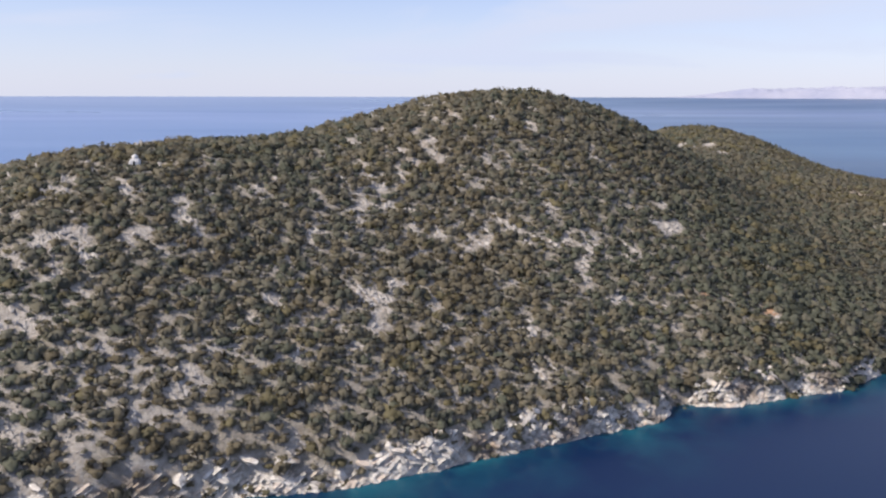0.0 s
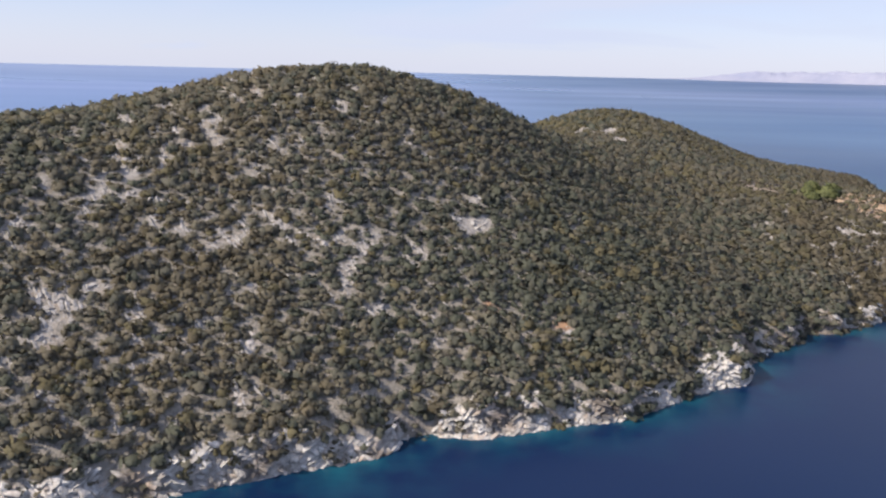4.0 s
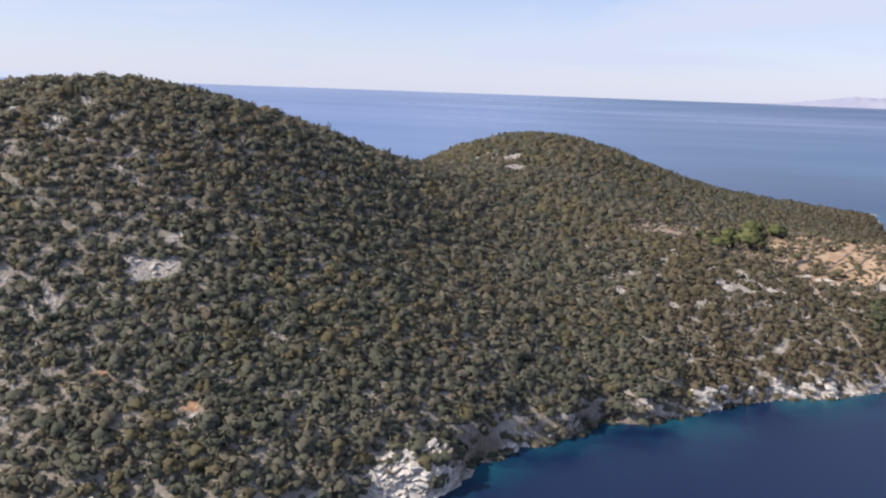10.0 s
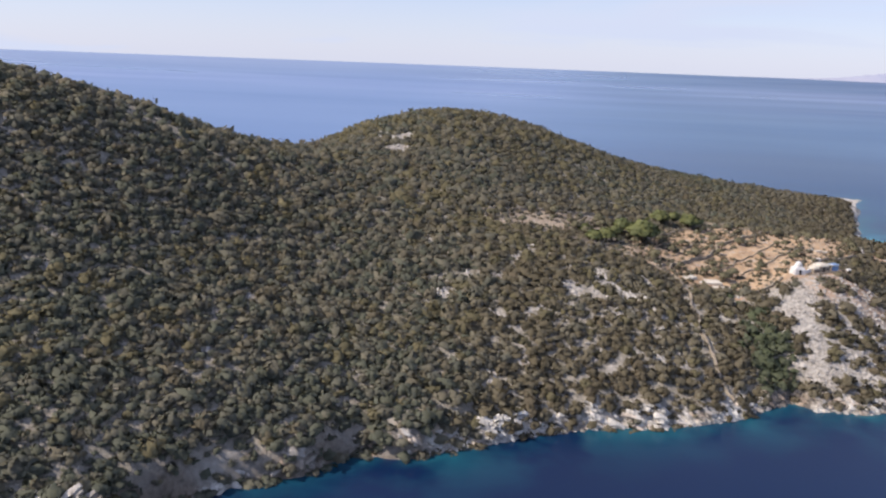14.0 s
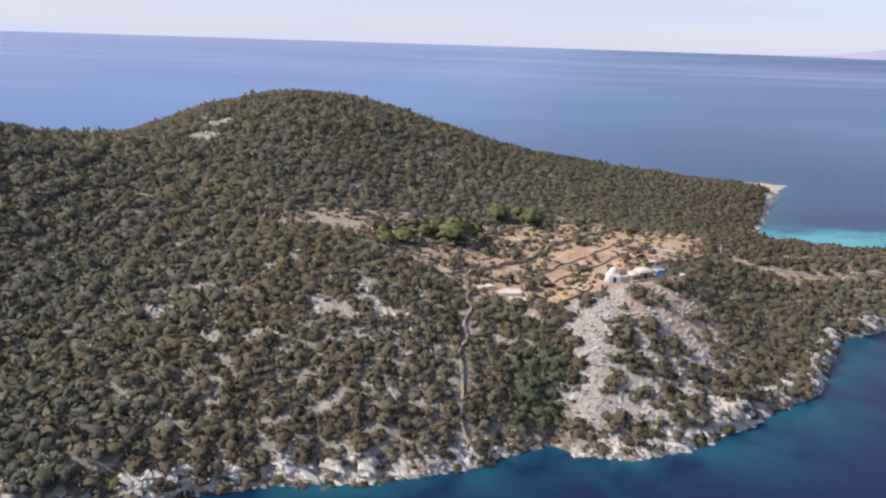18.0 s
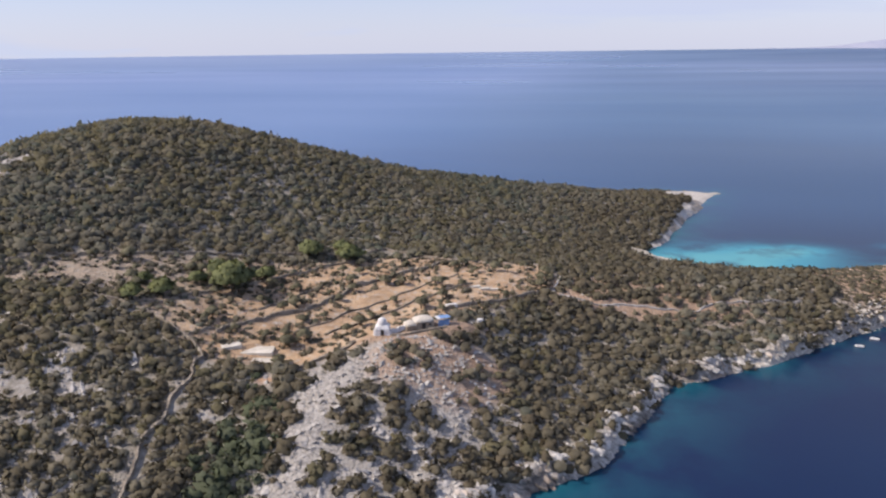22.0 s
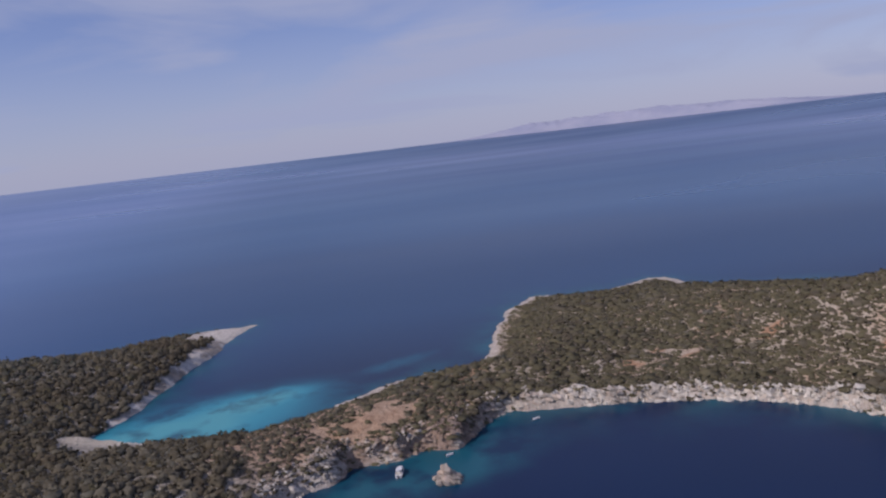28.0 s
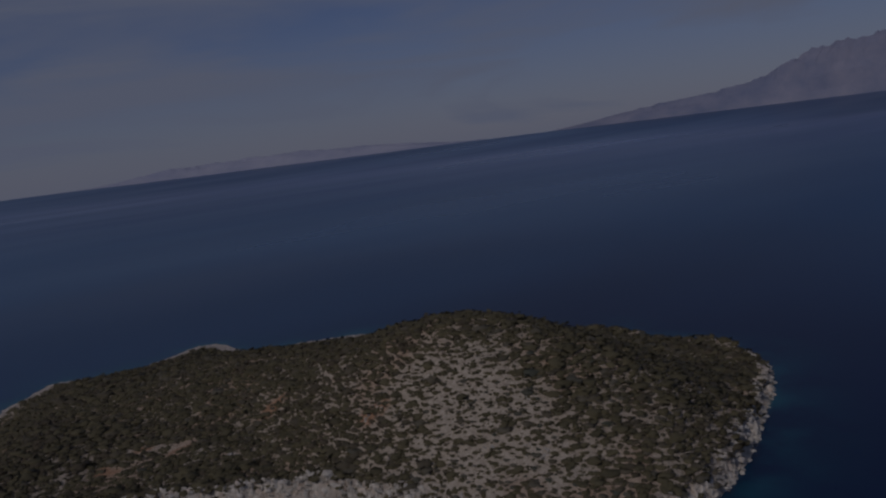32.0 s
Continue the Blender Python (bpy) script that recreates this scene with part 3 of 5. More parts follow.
def ledges(x, y):
    """1 along the narrow bands where beds of limestone crop out, running down the slope."""
    u, v = x * 0.75 + y * 0.66, y * 0.75 - x * 0.66
    band = smooth(0.17, 0.09, np.abs(layered(u, v * 0.4, 6.5, 49)))
    return band * smooth(-0.15, 0.2, value_noise(x, y, 4.6, 53) + 0.02 - 0.45 * smooth(35, 95, x) * smooth(190, 150, x) * smooth(400, 370, y)) * (1 - 0.5 * smooth(180, 205, x)) * np.maximum(smooth(265, 235, x) * smooth(365, 345, y), 0.9 * within(x, y, 134, 420, 20, 12, 25))


def knoll(x, y):
    """1 on the bare rocky knoll below the chapel."""
    return within(x, y, 287, 334, 26, 31, -8) * smooth(262, 265, x)


def clearing(x, y):
    """Low where scrub closes over the ground, high where rock or soil lies open."""
    clumps = 1.0 * layered(x + 1.5 * value_noise(x, y, 2.2, 58), y + 1.5 * value_noise(x, y, 2.2, 59), np.where(x > 380, 4.4, 6.5), 47) * np.maximum(smooth(380, 410, x), 0.85 * knoll(x, y))
    clumps = clumps + 0.45 * layered(x, y, 15, 48) * smooth(400, 430, x)
    return clumps + 0.75 * ledges(x, y) + 0.6 * layered(x * 0.75 + y * 0.66, (y * 0.75 - x * 0.66) * 0.55, 4.2, 41) + 0.5 * value_noise(x, y, 2.6, 43) + 0.12 * layered(x, y, 40, 45)


def cover(x, y):
    """The clearing value above which nothing grows: high on closed slopes."""
    c = 0.52 + 0.58 * smooth(35, 90, x) + 0.2 * smooth(300, 340, y) * smooth(230, 180, x)
    c = c - 0.68 * smooth(168, 205, x) * smooth(348, 325, y) - 0.28 * smooth(178, 212, x) * smooth(325, 348, y) + 0.45 * smooth(405, 440, y)
    c = c - 0.10 * smooth(330, 400, x) + 0.18 * smooth(410, 470, x) + 0.10 * smooth(385, 400, x) * smooth(480, 460, x) + 0.28 * smooth(480, 515, y) * smooth(430, 470, x)
    c = c + 0.6 * np.exp(-(((x - 257) / 7) ** 2 + ((y - 318) / 13) ** 2)) + 0.42 * smooth(596, 612, x) + 0.16 * smooth(440, 405, y) * smooth(470, 520, x) + 0.18 * smooth(490, 530, y) * smooth(470, 500, x)
    c = c + 0.45 * smooth(24, 10, looked_up(SHORE_MAP, x, y)) * smooth(190, 170, x) * smooth(-60, -30, x)
    c = c + 0.45 * smooth(20, 8, looked_up(SHORE_MAP, x, y)) * smooth(185, 195, x) * smooth(262, 252, x)
    bald = knoll(x, y)
    c = c * (1 - bald) + bald * (0.17 + 0.07 * smooth(284, 296, x) + 0.5 * within(x, y, 305, 332, 7, 8) + 0.3 * within(x, y, 279, 319, 5, 4) + 0.3 * within(x, y, 280, 311, 5, 3) + 0.3 * within(x, y, 291, 318, 5, 4))
    c = c - 0.08 * within(x, y, 581, 404, 16, 42, -14) - 0.14 * within(x, y, 500, 492, 26, 18, 0) - 0.34 * within(x, y, 528, 480, 40, 18, -8) - 1.05 * within(x, y, 134, 420, 20, 12, 25) - 0.12 * smooth(600, 612, x) * smooth(420, 400, y)
    sway_x, sway_y = x + 2.2 * value_noise(x, y, 4.5, 55), y + 2.2 * value_noise(x, y, 4.5, 56)
    return c - np.where(x > 400, 1.3, np.where(y > 398, 1.8, 0.95)) * openness(sway_x, sway_y) - np.where(x > 520, 0.0, np.where(x > 400, 0.36, np.where(x < 100, 0.05, np.where((x > 305) | ((x > 286) & (y > 342)), 0.24, 0.03)))) * openness(x, y, None, HALF_OPEN) - 0.05 * smooth(385, 410, x)


# ---- the ground: one sheet from the sea bed over the hills ----
STEP = 1.75
gx, gy = np.meshgrid(np.arange(-330, 716, STEP), np.arange(0, 676, STEP), indexing="ij")
gd = looked_up(SHORE_MAP, gx, gy)
gz = height(gx, gy)
g_pts = np.stack([gx.ravel(), gy.ravel(), gz.ravel()], 1)
near = np.maximum.reduce([gd[:-1, :-1], gd[1:, :-1], gd[:-1, 1:], gd[1:, 1:]]) > -9
g_tri = grid_triangles(*gx.shape, near)
g_used, g_tri = packed(g_pts, g_tri)
gf = looked_up(FIELD_MAP, gx, gy)
beach = 3.0 * smooth(495, 530, gy) * np.maximum(smooth(386, 400, gx), smooth(622, 645, gy))
wide_shore = -1.3 * smooth(275, 255, gx) + 0.6 * (rock_width(gx) - 1.3) * smooth(145, 135, gx) + point_rock(gx, gy) - 2.6 * smooth(455, 470, gx) * smooth(500, 530, gy) + 5.0 * smooth(580, 592, gx) * smooth(540, 555, gy)
bare = smooth(4.2 + 1.3 * smooth(345, 390, gx) + beach + wide_shore, 1.2 + 0.8 * smooth(345, 390, gx) + beach + wide_shore, gd + 2.0 * value_noise(gx, gy, 11, 21))
bare = np.maximum(bare, within(gx, gy, 375, 646, 25, 12, 35))
sand = within(gx, gy, 345, 507.5, 11, 9, -33)
shake_x, shake_y = gx + 2.5 * value_noise(gx, gy, 5, 23), gy + 2.5 * value_noise(gx, gy, 5, 24)
rocky = np.maximum(openness(shake_x, shake_y, 0), (0.8 - 0.35 * smooth(380, 420, gx)) * openness(shake_x, shake_y, 0, HALF_OPEN))
earthy = np.maximum(openness(shake_x, shake_y, 1), 0.75 * openness(shake_x, shake_y, 2))
earthy = np.maximum(earthy, 0.6 * openness(shake_x, shake_y, 2, HALF_OPEN))
earthy = np.maximum(earthy, smooth(400, 440, gx) * smooth(0.0, 0.4, layered(gx, gy, 16, 27)) * (0.4 + 0.35 * smooth(485, 460, gx)))
earthy = np.maximum(earthy, 0.6 * smooth(1.6, 1.1, on_knoll(gx, gy)))
under = smooth(0.10, -0.06, clearing(gx, gy) - cover(gx, gy)) * smooth(1.5, 3.5, gd) * (1 - 0.8 * smooth(380, 420, gx))
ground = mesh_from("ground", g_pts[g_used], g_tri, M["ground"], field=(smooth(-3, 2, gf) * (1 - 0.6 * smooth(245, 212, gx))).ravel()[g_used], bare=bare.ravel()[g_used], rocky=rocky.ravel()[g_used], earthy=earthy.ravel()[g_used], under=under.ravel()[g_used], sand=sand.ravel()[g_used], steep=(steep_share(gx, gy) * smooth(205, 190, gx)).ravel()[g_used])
ground.data.shade_smooth()
tagged(ground, "grey limestone and red-brown soil of a hilly island", "ground", kind="structure")

# ---- the sea: one sheet that reaches the horizon ----
SEA_CENTRE, SEA_EDGE = (220.0, 330.0), 4500.0
rings = np.concatenate([np.arange(0, 760, 8.0), np.geomspace(766, SEA_EDGE, 60)])
turns = np.linspace(0, 2 * math.pi, 481)[:-1]
sr, sa = np.meshgrid(rings, turns, indexing="ij")
sx, sy = SEA_CENTRE[0] + sr * np.cos(sa), SEA_CENTRE[1] + sr * np.sin(sa)
sz = 55.0 * smooth(2900, SEA_EDGE * 1.2, sr) / float(smooth(2900, SEA_EDGE * 1.2, SEA_EDGE))
sd = -shore_distance(sx, sy, COAST)
bay = np.exp(-(((sx - 372) * 0.80 - (sy - 520) * 0.2) / 36) ** 2 - (((sy - 509) - (sx - 372) * 0.1) / 29) ** 2)
bay = bay + 0.55 * within(sx, sy, 396, 527, 17, 8, 15) + 0.3 * within(sx, sy, 447, 546, 22, 6, 25) + 0.35 * within(sx, sy, 364, 507, 22, 7, -12)
# where the sky's sheen is painted on the water, north-west of the island
sky_sheen = smooth(430, -60, sx) * smooth(380, 620, sy) * (1 - 0.55 * smooth(2300, 4200, sr))
# shares of painted haze: along the western horizon, then over all far water
horizon_haze = 0.35 * smooth(2600, 4450, sr) * smooth(1200, -1500, sx) * smooth(0, 1500, sy)
sea_haze = smooth(700, 3000, sr) * (1 - 0.7 * smooth(2900, 3700, sr))
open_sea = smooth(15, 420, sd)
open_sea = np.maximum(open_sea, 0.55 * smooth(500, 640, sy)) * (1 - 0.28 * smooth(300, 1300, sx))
shallow = np.exp(-np.maximum(sd, 0) / (9 + 3 * np.exp(-(((sx - 345) / 45) ** 2) - ((sy - 375) / 45) ** 2) + 3.5 * value_noise(sx, sy, 40, 31)))
shallow = np.maximum(shallow, 1.5 * within(sx, sy, 438, 444, 32, 15, 12))
n_r, n_a = sx.shape
ri, ai = np.meshgrid(np.arange(n_r - 1), np.arange(n_a), indexing="ij")
q00, q10, q01, q11 = ri * n_a + ai, (ri + 1) * n_a + ai, ri * n_a + (ai + 1) % n_a, (ri + 1) * n_a + (ai + 1) % n_a
s_tri = np.concatenate([np.stack([q00, q10, q11], -1).reshape(-1, 3), np.stack([q00, q11, q01], -1).reshape(-1, 3)])
sea = mesh_from("water", np.stack([sx.ravel(), sy.ravel(), sz.ravel()], 1), s_tri, M["sea"], shallow=shallow.ravel(), bay=bay.ravel(), open_sea=open_sea.ravel(), sea_haze=sea_haze.ravel(), sky_sheen=sky_sheen.ravel(), horizon_haze=horizon_haze.ravel())
sea.data.shade_smooth()
tagged(sea, "deep blue sea with turquoise shallows along the shore", "sea", kind="structure")

# ---- scrub: thousands of evergreen bushes ----
rng = np.random.default_rng(7)


def bush_shape(shards, rounds, seed):
    """A bush one metre in radius: a lumpy dark heart and leaf sprays standing off it. Points, triangles."""
    r = np.random.default_rng(seed)
    bm = bmesh.new()
    bmesh.ops.create_icosphere(bm, subdivisions=rounds, radius=1.0)
    lumps = r.normal(size=(7, 3))
    lumps[:, 2] = abs(lumps[:, 2]) * 0.7
    lumps /= np.linalg.norm(lumps, axis=1)[:, None]
    pts = np.array([v.co for v in bm.verts])
    tri = np.array([[v.index for v in f.verts] for f in bm.faces])
    bm.free()
    swell = 0.57 + 0.35 * np.max(np.exp(-6 * (1 - pts @ lumps.T)), axis=1) + 0.08 * r.normal(size=len(pts))
    heart = pts * swell[:, None] * (1, 1, 0.85) + (0, 0, 0.30)
    ways = r.normal(size=(shards, 3))
    ways[:, 2] = abs(ways[:, 2]) * 0.9 - 0.15
    ways /= np.linalg.norm(ways, axis=1)[:, None]
    reach = 0.61 + 0.39 * np.max(np.exp(-6 * (1 - ways @ lumps.T)), axis=1) + 0.14 * r.random(shards)
    at = ways * reach[:, None] * (1, 1, 0.85) + (0, 0, 0.32)
    side = np.cross(ways, r.normal(size=(shards, 3)))
    side /= np.linalg.norm(side, axis=1)[:, None]
    other = np.cross(ways, side) + ways * r.normal(scale=0.7, size=(shards, 1))
    size = r.uniform(0.17, 0.38, (shards, 1))
    quad = np.stack([at - side * size, at + other * size * 0.9, at + side * size, at - other * size * 0.7], 1).reshape(-1, 3)
    k = np.arange(shards)[:, None] * 4 + len(heart)
    leaf = np.concatenate([k + [[0, 2, 1]], k + [[0, 3, 2]]])
    pts = np.concatenate([heart, quad]) * (r.uniform(0.82, 1.25), 1.0, r.uniform(0.85, 1.2))
    out = pts - (0, 0, 0.12)
    out = out / np.linalg.norm(out, axis=1)[:, None] + r.normal(scale=0.22, size=pts.shape) + (0, 0, 0.28)
    return pts, np.concatenate([tri, leaf]), out / np.linalg.norm(out, axis=1)[:, None]


def planted(name, shapes, places, sizes, tones, material, turns=(0, 2 * math.pi)):
    """One mesh of many bushes, each a shape turned, scaled and set at its place."""
    pts, tri, tone, out, base = [], [], [], [], 0
    which = rng.integers(0, len(shapes), len(places))
    turn = rng.uniform(*turns, len(places))
    for k, (p, t, *normal) in enumerate(shapes):
        m = np.flatnonzero(which == k)
        c, s = np.cos(turn[m])[:, None], np.sin(turn[m])[:, None]
        flat = rng.uniform(0.75, 1.15, (len(m), 1))
        x, y = p[None, :, 0] * c - p[None, :, 1] * s, p[None, :, 0] * s + p[None, :, 1] * c
        q = np.stack([x * sizes[m, None] + places[m, 0, None], y * sizes[m, None] + places[m, 1, None], p[None, :, 2] * sizes[m, None] * flat + places[m, 2, None]], -1)
        pts.append(q.reshape(-1, 3))
        if normal:
            n = normal[0]
            out.append(np.stack([n[None, :, 0] * c - n[None, :, 1] * s, n[None, :, 0] * s + n[None, :, 1] * c, np.repeat(n[None, :, 2], len(m), 0)], -1).reshape(-1, 3))
        tri.append((t[None] + base + (np.arange(len(m)) * len(p))[:, None, None]).reshape(-1, 3))
        tone.append(np.repeat(tones[m], len(p)))
        base += len(m) * len(p)
    return mesh_from(name, np.concatenate(pts), np.concatenate(tri), material, np.concatenate(out) if out else None, tone=np.concatenate(tone))


def scattered(x0, y0, x1, y1, gap):
    """Places on a shaken grid."""
    x, y = np.meshgrid(np.arange(x0, x1, gap), np.arange(y0, y1, gap), indexing="ij")
    return x.ravel() + rng.uniform(-0.48, 0.48, x.size) * gap, y.ravel() + rng.uniform(-0.48, 0.48, x.size) * gap


FINE = [bush_shape(20, 1, 100 + k) for k in range(8)]
PLAIN = [bush_shape(11, 1, 200 + k) for k in range(8)]
TUFTS = [bush_shape(6, 1, 250 + k) for k in range(8)]
CUSHIONS = [(p * (1.1, 1.1, 0.62), t, n) for p, t, n in TUFTS]


def scrub(name, label, box, gap, low, high, shapes, part_of):
    """Bushes over one stretch of the plan; part_of tells which places belong to it."""
    x, y = scattered(*box, gap)
    d, f = looked_up(SHORE_MAP, x, y), looked_up(FIELD_MAP, x, y)
    keep = 0.5 - 1.0 * steep_share(x, y) - 0.9 * smooth(262, 250, x) - 0.6 * smooth(184, 196, x) * smooth(268, 258, x) + 0.6 * smooth(345, 390, x) + 1.3 * value_noise(x, y, 9, 51)
    keep = keep + 0.7 * smooth(480, 500, y) * smooth(384, 398, x) + 4.6 * smooth(484, 500, y) * smooth(385, 400, x) * smooth(490, 475, x) + 0.2 * smooth(525, 545, y) * smooth(440, 470, x) + 1.0 * smooth(505, 535, y) * smooth(395, 405, x)
    keep = keep + (rock_width(x) - 0.9) * (1 - steep_share(x, y)) * smooth(145, 135, x) + 0.6 * smooth(395, 380, x) * smooth(530, 540, y) + point_rock(x, y)
    keep = keep + 5.0 * smooth(580, 592, x) * smooth(540, 555, y)
    ok = (d > keep) & (f < -0.5) & (clearing(x, y) < cover(x, y)) & part_of(x, y)
    ok &= from_walls(x, y) > 1.15
    ok &= (on_knoll(x, y) > 1.35) & (within(x, y, 375, 646, 25, 11, 35) + 0.15 * value_noise(x, y, 5, 57) < 0.4) & (within(x, y, 347, 503, 15, 12, -33) < 0.4)
    x, y = x[ok], y[ok]
    size = low + (high - low) * rng.random(len(x)) ** 1.25
    size = size * (1 - 0.2 * openness(x, y, 0, HALF_OPEN) * smooth(500, 530, x))
    size = size * (1 + 0.25 * smooth(0.75, 1.2, cover(x, y)) * smooth(395, 430, x))
    size = size * (1 + 0.06 * (x < 205) + 0.14 * smooth(55, 90, x) * smooth(205, 180, x))
    size = size * (1 + 0.15 * smooth(56, 62, height(x, y)))
    size = size * np.where(rng.random(len(x)) < 0.12 * smooth(395, 430, x), 1.7, 1.0)
    gully = np.exp(-(((x - 261) / 5) ** 2) - ((y - 320) / 16) ** 2)
    size = size * (1 + 0.35 * gully)
    edge = np.maximum(smooth(385, 400, x), smooth(615, 630, y)) * smooth(478, 490, y)
    size = size * (1 - 0.4 * edge * smooth(11, 6, looked_up(SHORE_MAP, x, y)))
    far_side = smooth(400, 430, y) * smooth(395, 380, x)
    east = smooth(395, 430, x)
    # both hills keep paler tones than nearer scrub: haze put into the leaves
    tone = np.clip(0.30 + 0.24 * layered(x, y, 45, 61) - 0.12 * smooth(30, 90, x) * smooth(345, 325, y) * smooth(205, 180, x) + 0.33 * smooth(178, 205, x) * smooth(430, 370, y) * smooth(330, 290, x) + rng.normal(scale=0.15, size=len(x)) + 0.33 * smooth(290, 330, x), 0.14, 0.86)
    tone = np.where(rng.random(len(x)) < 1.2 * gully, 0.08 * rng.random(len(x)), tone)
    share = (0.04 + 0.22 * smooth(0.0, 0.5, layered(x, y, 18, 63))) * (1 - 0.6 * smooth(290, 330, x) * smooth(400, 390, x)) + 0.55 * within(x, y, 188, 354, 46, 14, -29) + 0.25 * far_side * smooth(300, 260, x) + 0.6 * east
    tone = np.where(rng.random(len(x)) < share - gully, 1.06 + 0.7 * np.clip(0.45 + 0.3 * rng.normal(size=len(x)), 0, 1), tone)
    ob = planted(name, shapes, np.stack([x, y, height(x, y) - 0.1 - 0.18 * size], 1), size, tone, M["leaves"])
    return tagged(ob, label, "bushes", kind="stuff")


def big_hill(x, y):
    return (x < 185) & (y < np.where(x < 0, 0.55, 0.30) * x + 300) & (y < 350)


def cape(x, y):
    return x > 392


scrub("scrub", "dark green evergreen scrub on the big hill", (-170, 90, 190, 352), 1.85, 0.7, 2.05, FINE, big_hill)
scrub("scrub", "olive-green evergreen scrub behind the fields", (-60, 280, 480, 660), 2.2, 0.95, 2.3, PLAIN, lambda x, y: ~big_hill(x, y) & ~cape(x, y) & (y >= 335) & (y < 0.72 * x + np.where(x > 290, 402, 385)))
scrub("scrub", "green bushes between the fields and the sea", (180, 255, 345, 336), 1.85, 0.75, 2.1, FINE, lambda x, y: ~big_hill(x, y) & (y < 335))
scrub("scrub", "low thorny brushwood in tufts on the stony cape", (392, 350, 706, 640), 1.3, 0.5, 1.5, CUSHIONS, lambda x, y: cape(x, y) & ((x < 640) | (y < 480)))
SPARE = [bush_shape(6, 1, 270 + k) for k in range(6)]
scrub("scrub", "dense evergreen scrub on the far side of the island", (-345, 20, 500, 660), 3.9, 1.2, 2.3, SPARE, lambda x, y: ~big_hill(x, y) & ~((x > -60) & (y >= 335) & (y < 0.72 * x + np.where(x > 290, 402, 385))) & ((y > 336) | (x < 180)) & ~cape(x, y))
scrub("scrub", "dense evergreen scrub west of the big hill", (-345, 20, -165, 352), 3.8, 1.2, 2.3, SPARE, lambda x, y: big_hill(x, y) & (x < -170))
scrub("scrub", "low brushwood on the back of the cape", (636, 476, 706, 600), 3.2, 1.0, 2.2, SPARE, lambda x, y: (x >= 640) & (y >= 480))


# ---- building blocks for things ----
def part(name, bm, material, parent=None, label=""):
    """Links a bmesh as one mesh object under a thing or part."""
    me = bpy.data.meshes.new(name)
    bm.to_mesh(me)
    bm.free()
    me.materials.append(material)
    ob = new(name, me)
    ob.parent = parent
    return tagged(ob, label)


def empty(name, x, y, z, turn=0.0, label="", category="", group=""):
    ob = new(name)
    ob.empty_display_size = 0.3
    ob.matrix_world = pose(x, y, z, 0, 0, turn)
    return tagged(ob, label, category, group)


def block(bm, x, y, z, sx, sy, sz, turn=0.0, taper=1.0, bevel=0.03):
    """A bevelled box whose base is centred at x, y, z."""
    made = bmesh.ops.create_cube(bm, size=1.0)["verts"]
    for v in made:
        k = taper if v.co.z > 0 else 1.0
        v.co = Vector((v.co.x * sx * k, v.co.y * sy * k, (v.co.z + 0.5) * sz))
    bmesh.ops.rotate(bm, verts=made, cent=(0, 0, 0), matrix=Matrix.Rotation(radians(turn), 3, "Z"))
    bmesh.ops.translate(bm, verts=made, vec=(x, y, z))
    if bevel:
        edges = list({e for v in made for e in v.link_edges})
        bmesh.ops.bevel(bm, geom=edges, offset=bevel, segments=1, affect="EDGES")


def tube(bm, a, b, ra, rb, sides=8):
    a, b = Vector(a), Vector(b)
    made = bmesh.ops.create_cone(bm, cap_ends=True, segments=sides, radius1=ra, radius2=rb, depth=(b - a).length)["verts"]
    turn = (b - a).to_track_quat("Z", "Y").to_matrix().to_4x4()
    bmesh.ops.transform(bm, verts=made, matrix=Matrix.Translation((a + b) / 2) @ turn)


def dome(bm, x, y, z, r, tall, sides=16, rings=6):
    made = bmesh.ops.create_uvsphere(bm, u_segments=sides, v_segments=rings * 2, radius=1.0)["verts"]
    bmesh.ops.delete(bm, geom=[v for v in made if v.co.z < -0.05], context="VERTS")
    made = [v for v in made if v.is_valid]
    for v in made:
        v.co = Vector((x + v.co.x * r, y + v.co.y * r, z + v.co.z * tall))


def ragged(bm, amount, seed):
    r = random.Random(seed)
    for v in bm.verts:
        v.co += Vector((r.uniform(-1, 1), r.uniform(-1, 1), r.uniform(-1, 1))) * amount


def land(x, y):
    return float(height(x, y))


# ---- rocks along the water ----
def rock_shape(seed, corners=15):
    """A broken, sharp-edged block of bedded limestone about one metre in radius, tilted as the beds are."""
    r = np.random.default_rng(seed)
    bm = bmesh.new()
    way = r.normal(size=(corners, 3))
    way /= np.linalg.norm(way, axis=1)[:, None]
    cube = np.max(abs(way), axis=1)[:, None]
    for co in way / cube**0.7 * r.uniform(0.75, 1.1, (corners, 1)) * r.uniform(0.75, 1.25, 3) * (1.45, 0.85, 0.62):
        bm.verts.new(co)
    bmesh.ops.convex_hull(bm, input=bm.verts)
    bmesh.ops.triangulate(bm, faces=bm.faces)
    loose = [v for v in bm.verts if not v.link_faces]
    bmesh.ops.delete(bm, geom=loose, context="VERTS")
    bm.verts.index_update()
    pts = np.array([v.co for v in bm.verts])
    tri = np.array([[v.index for v in f.verts] for f in bm.faces])
    bm.free()
    lean = np.array(Matrix.Rotation(radians(r.uniform(15, 45)), 3, "Y"))
    return pts @ lean.T, tri


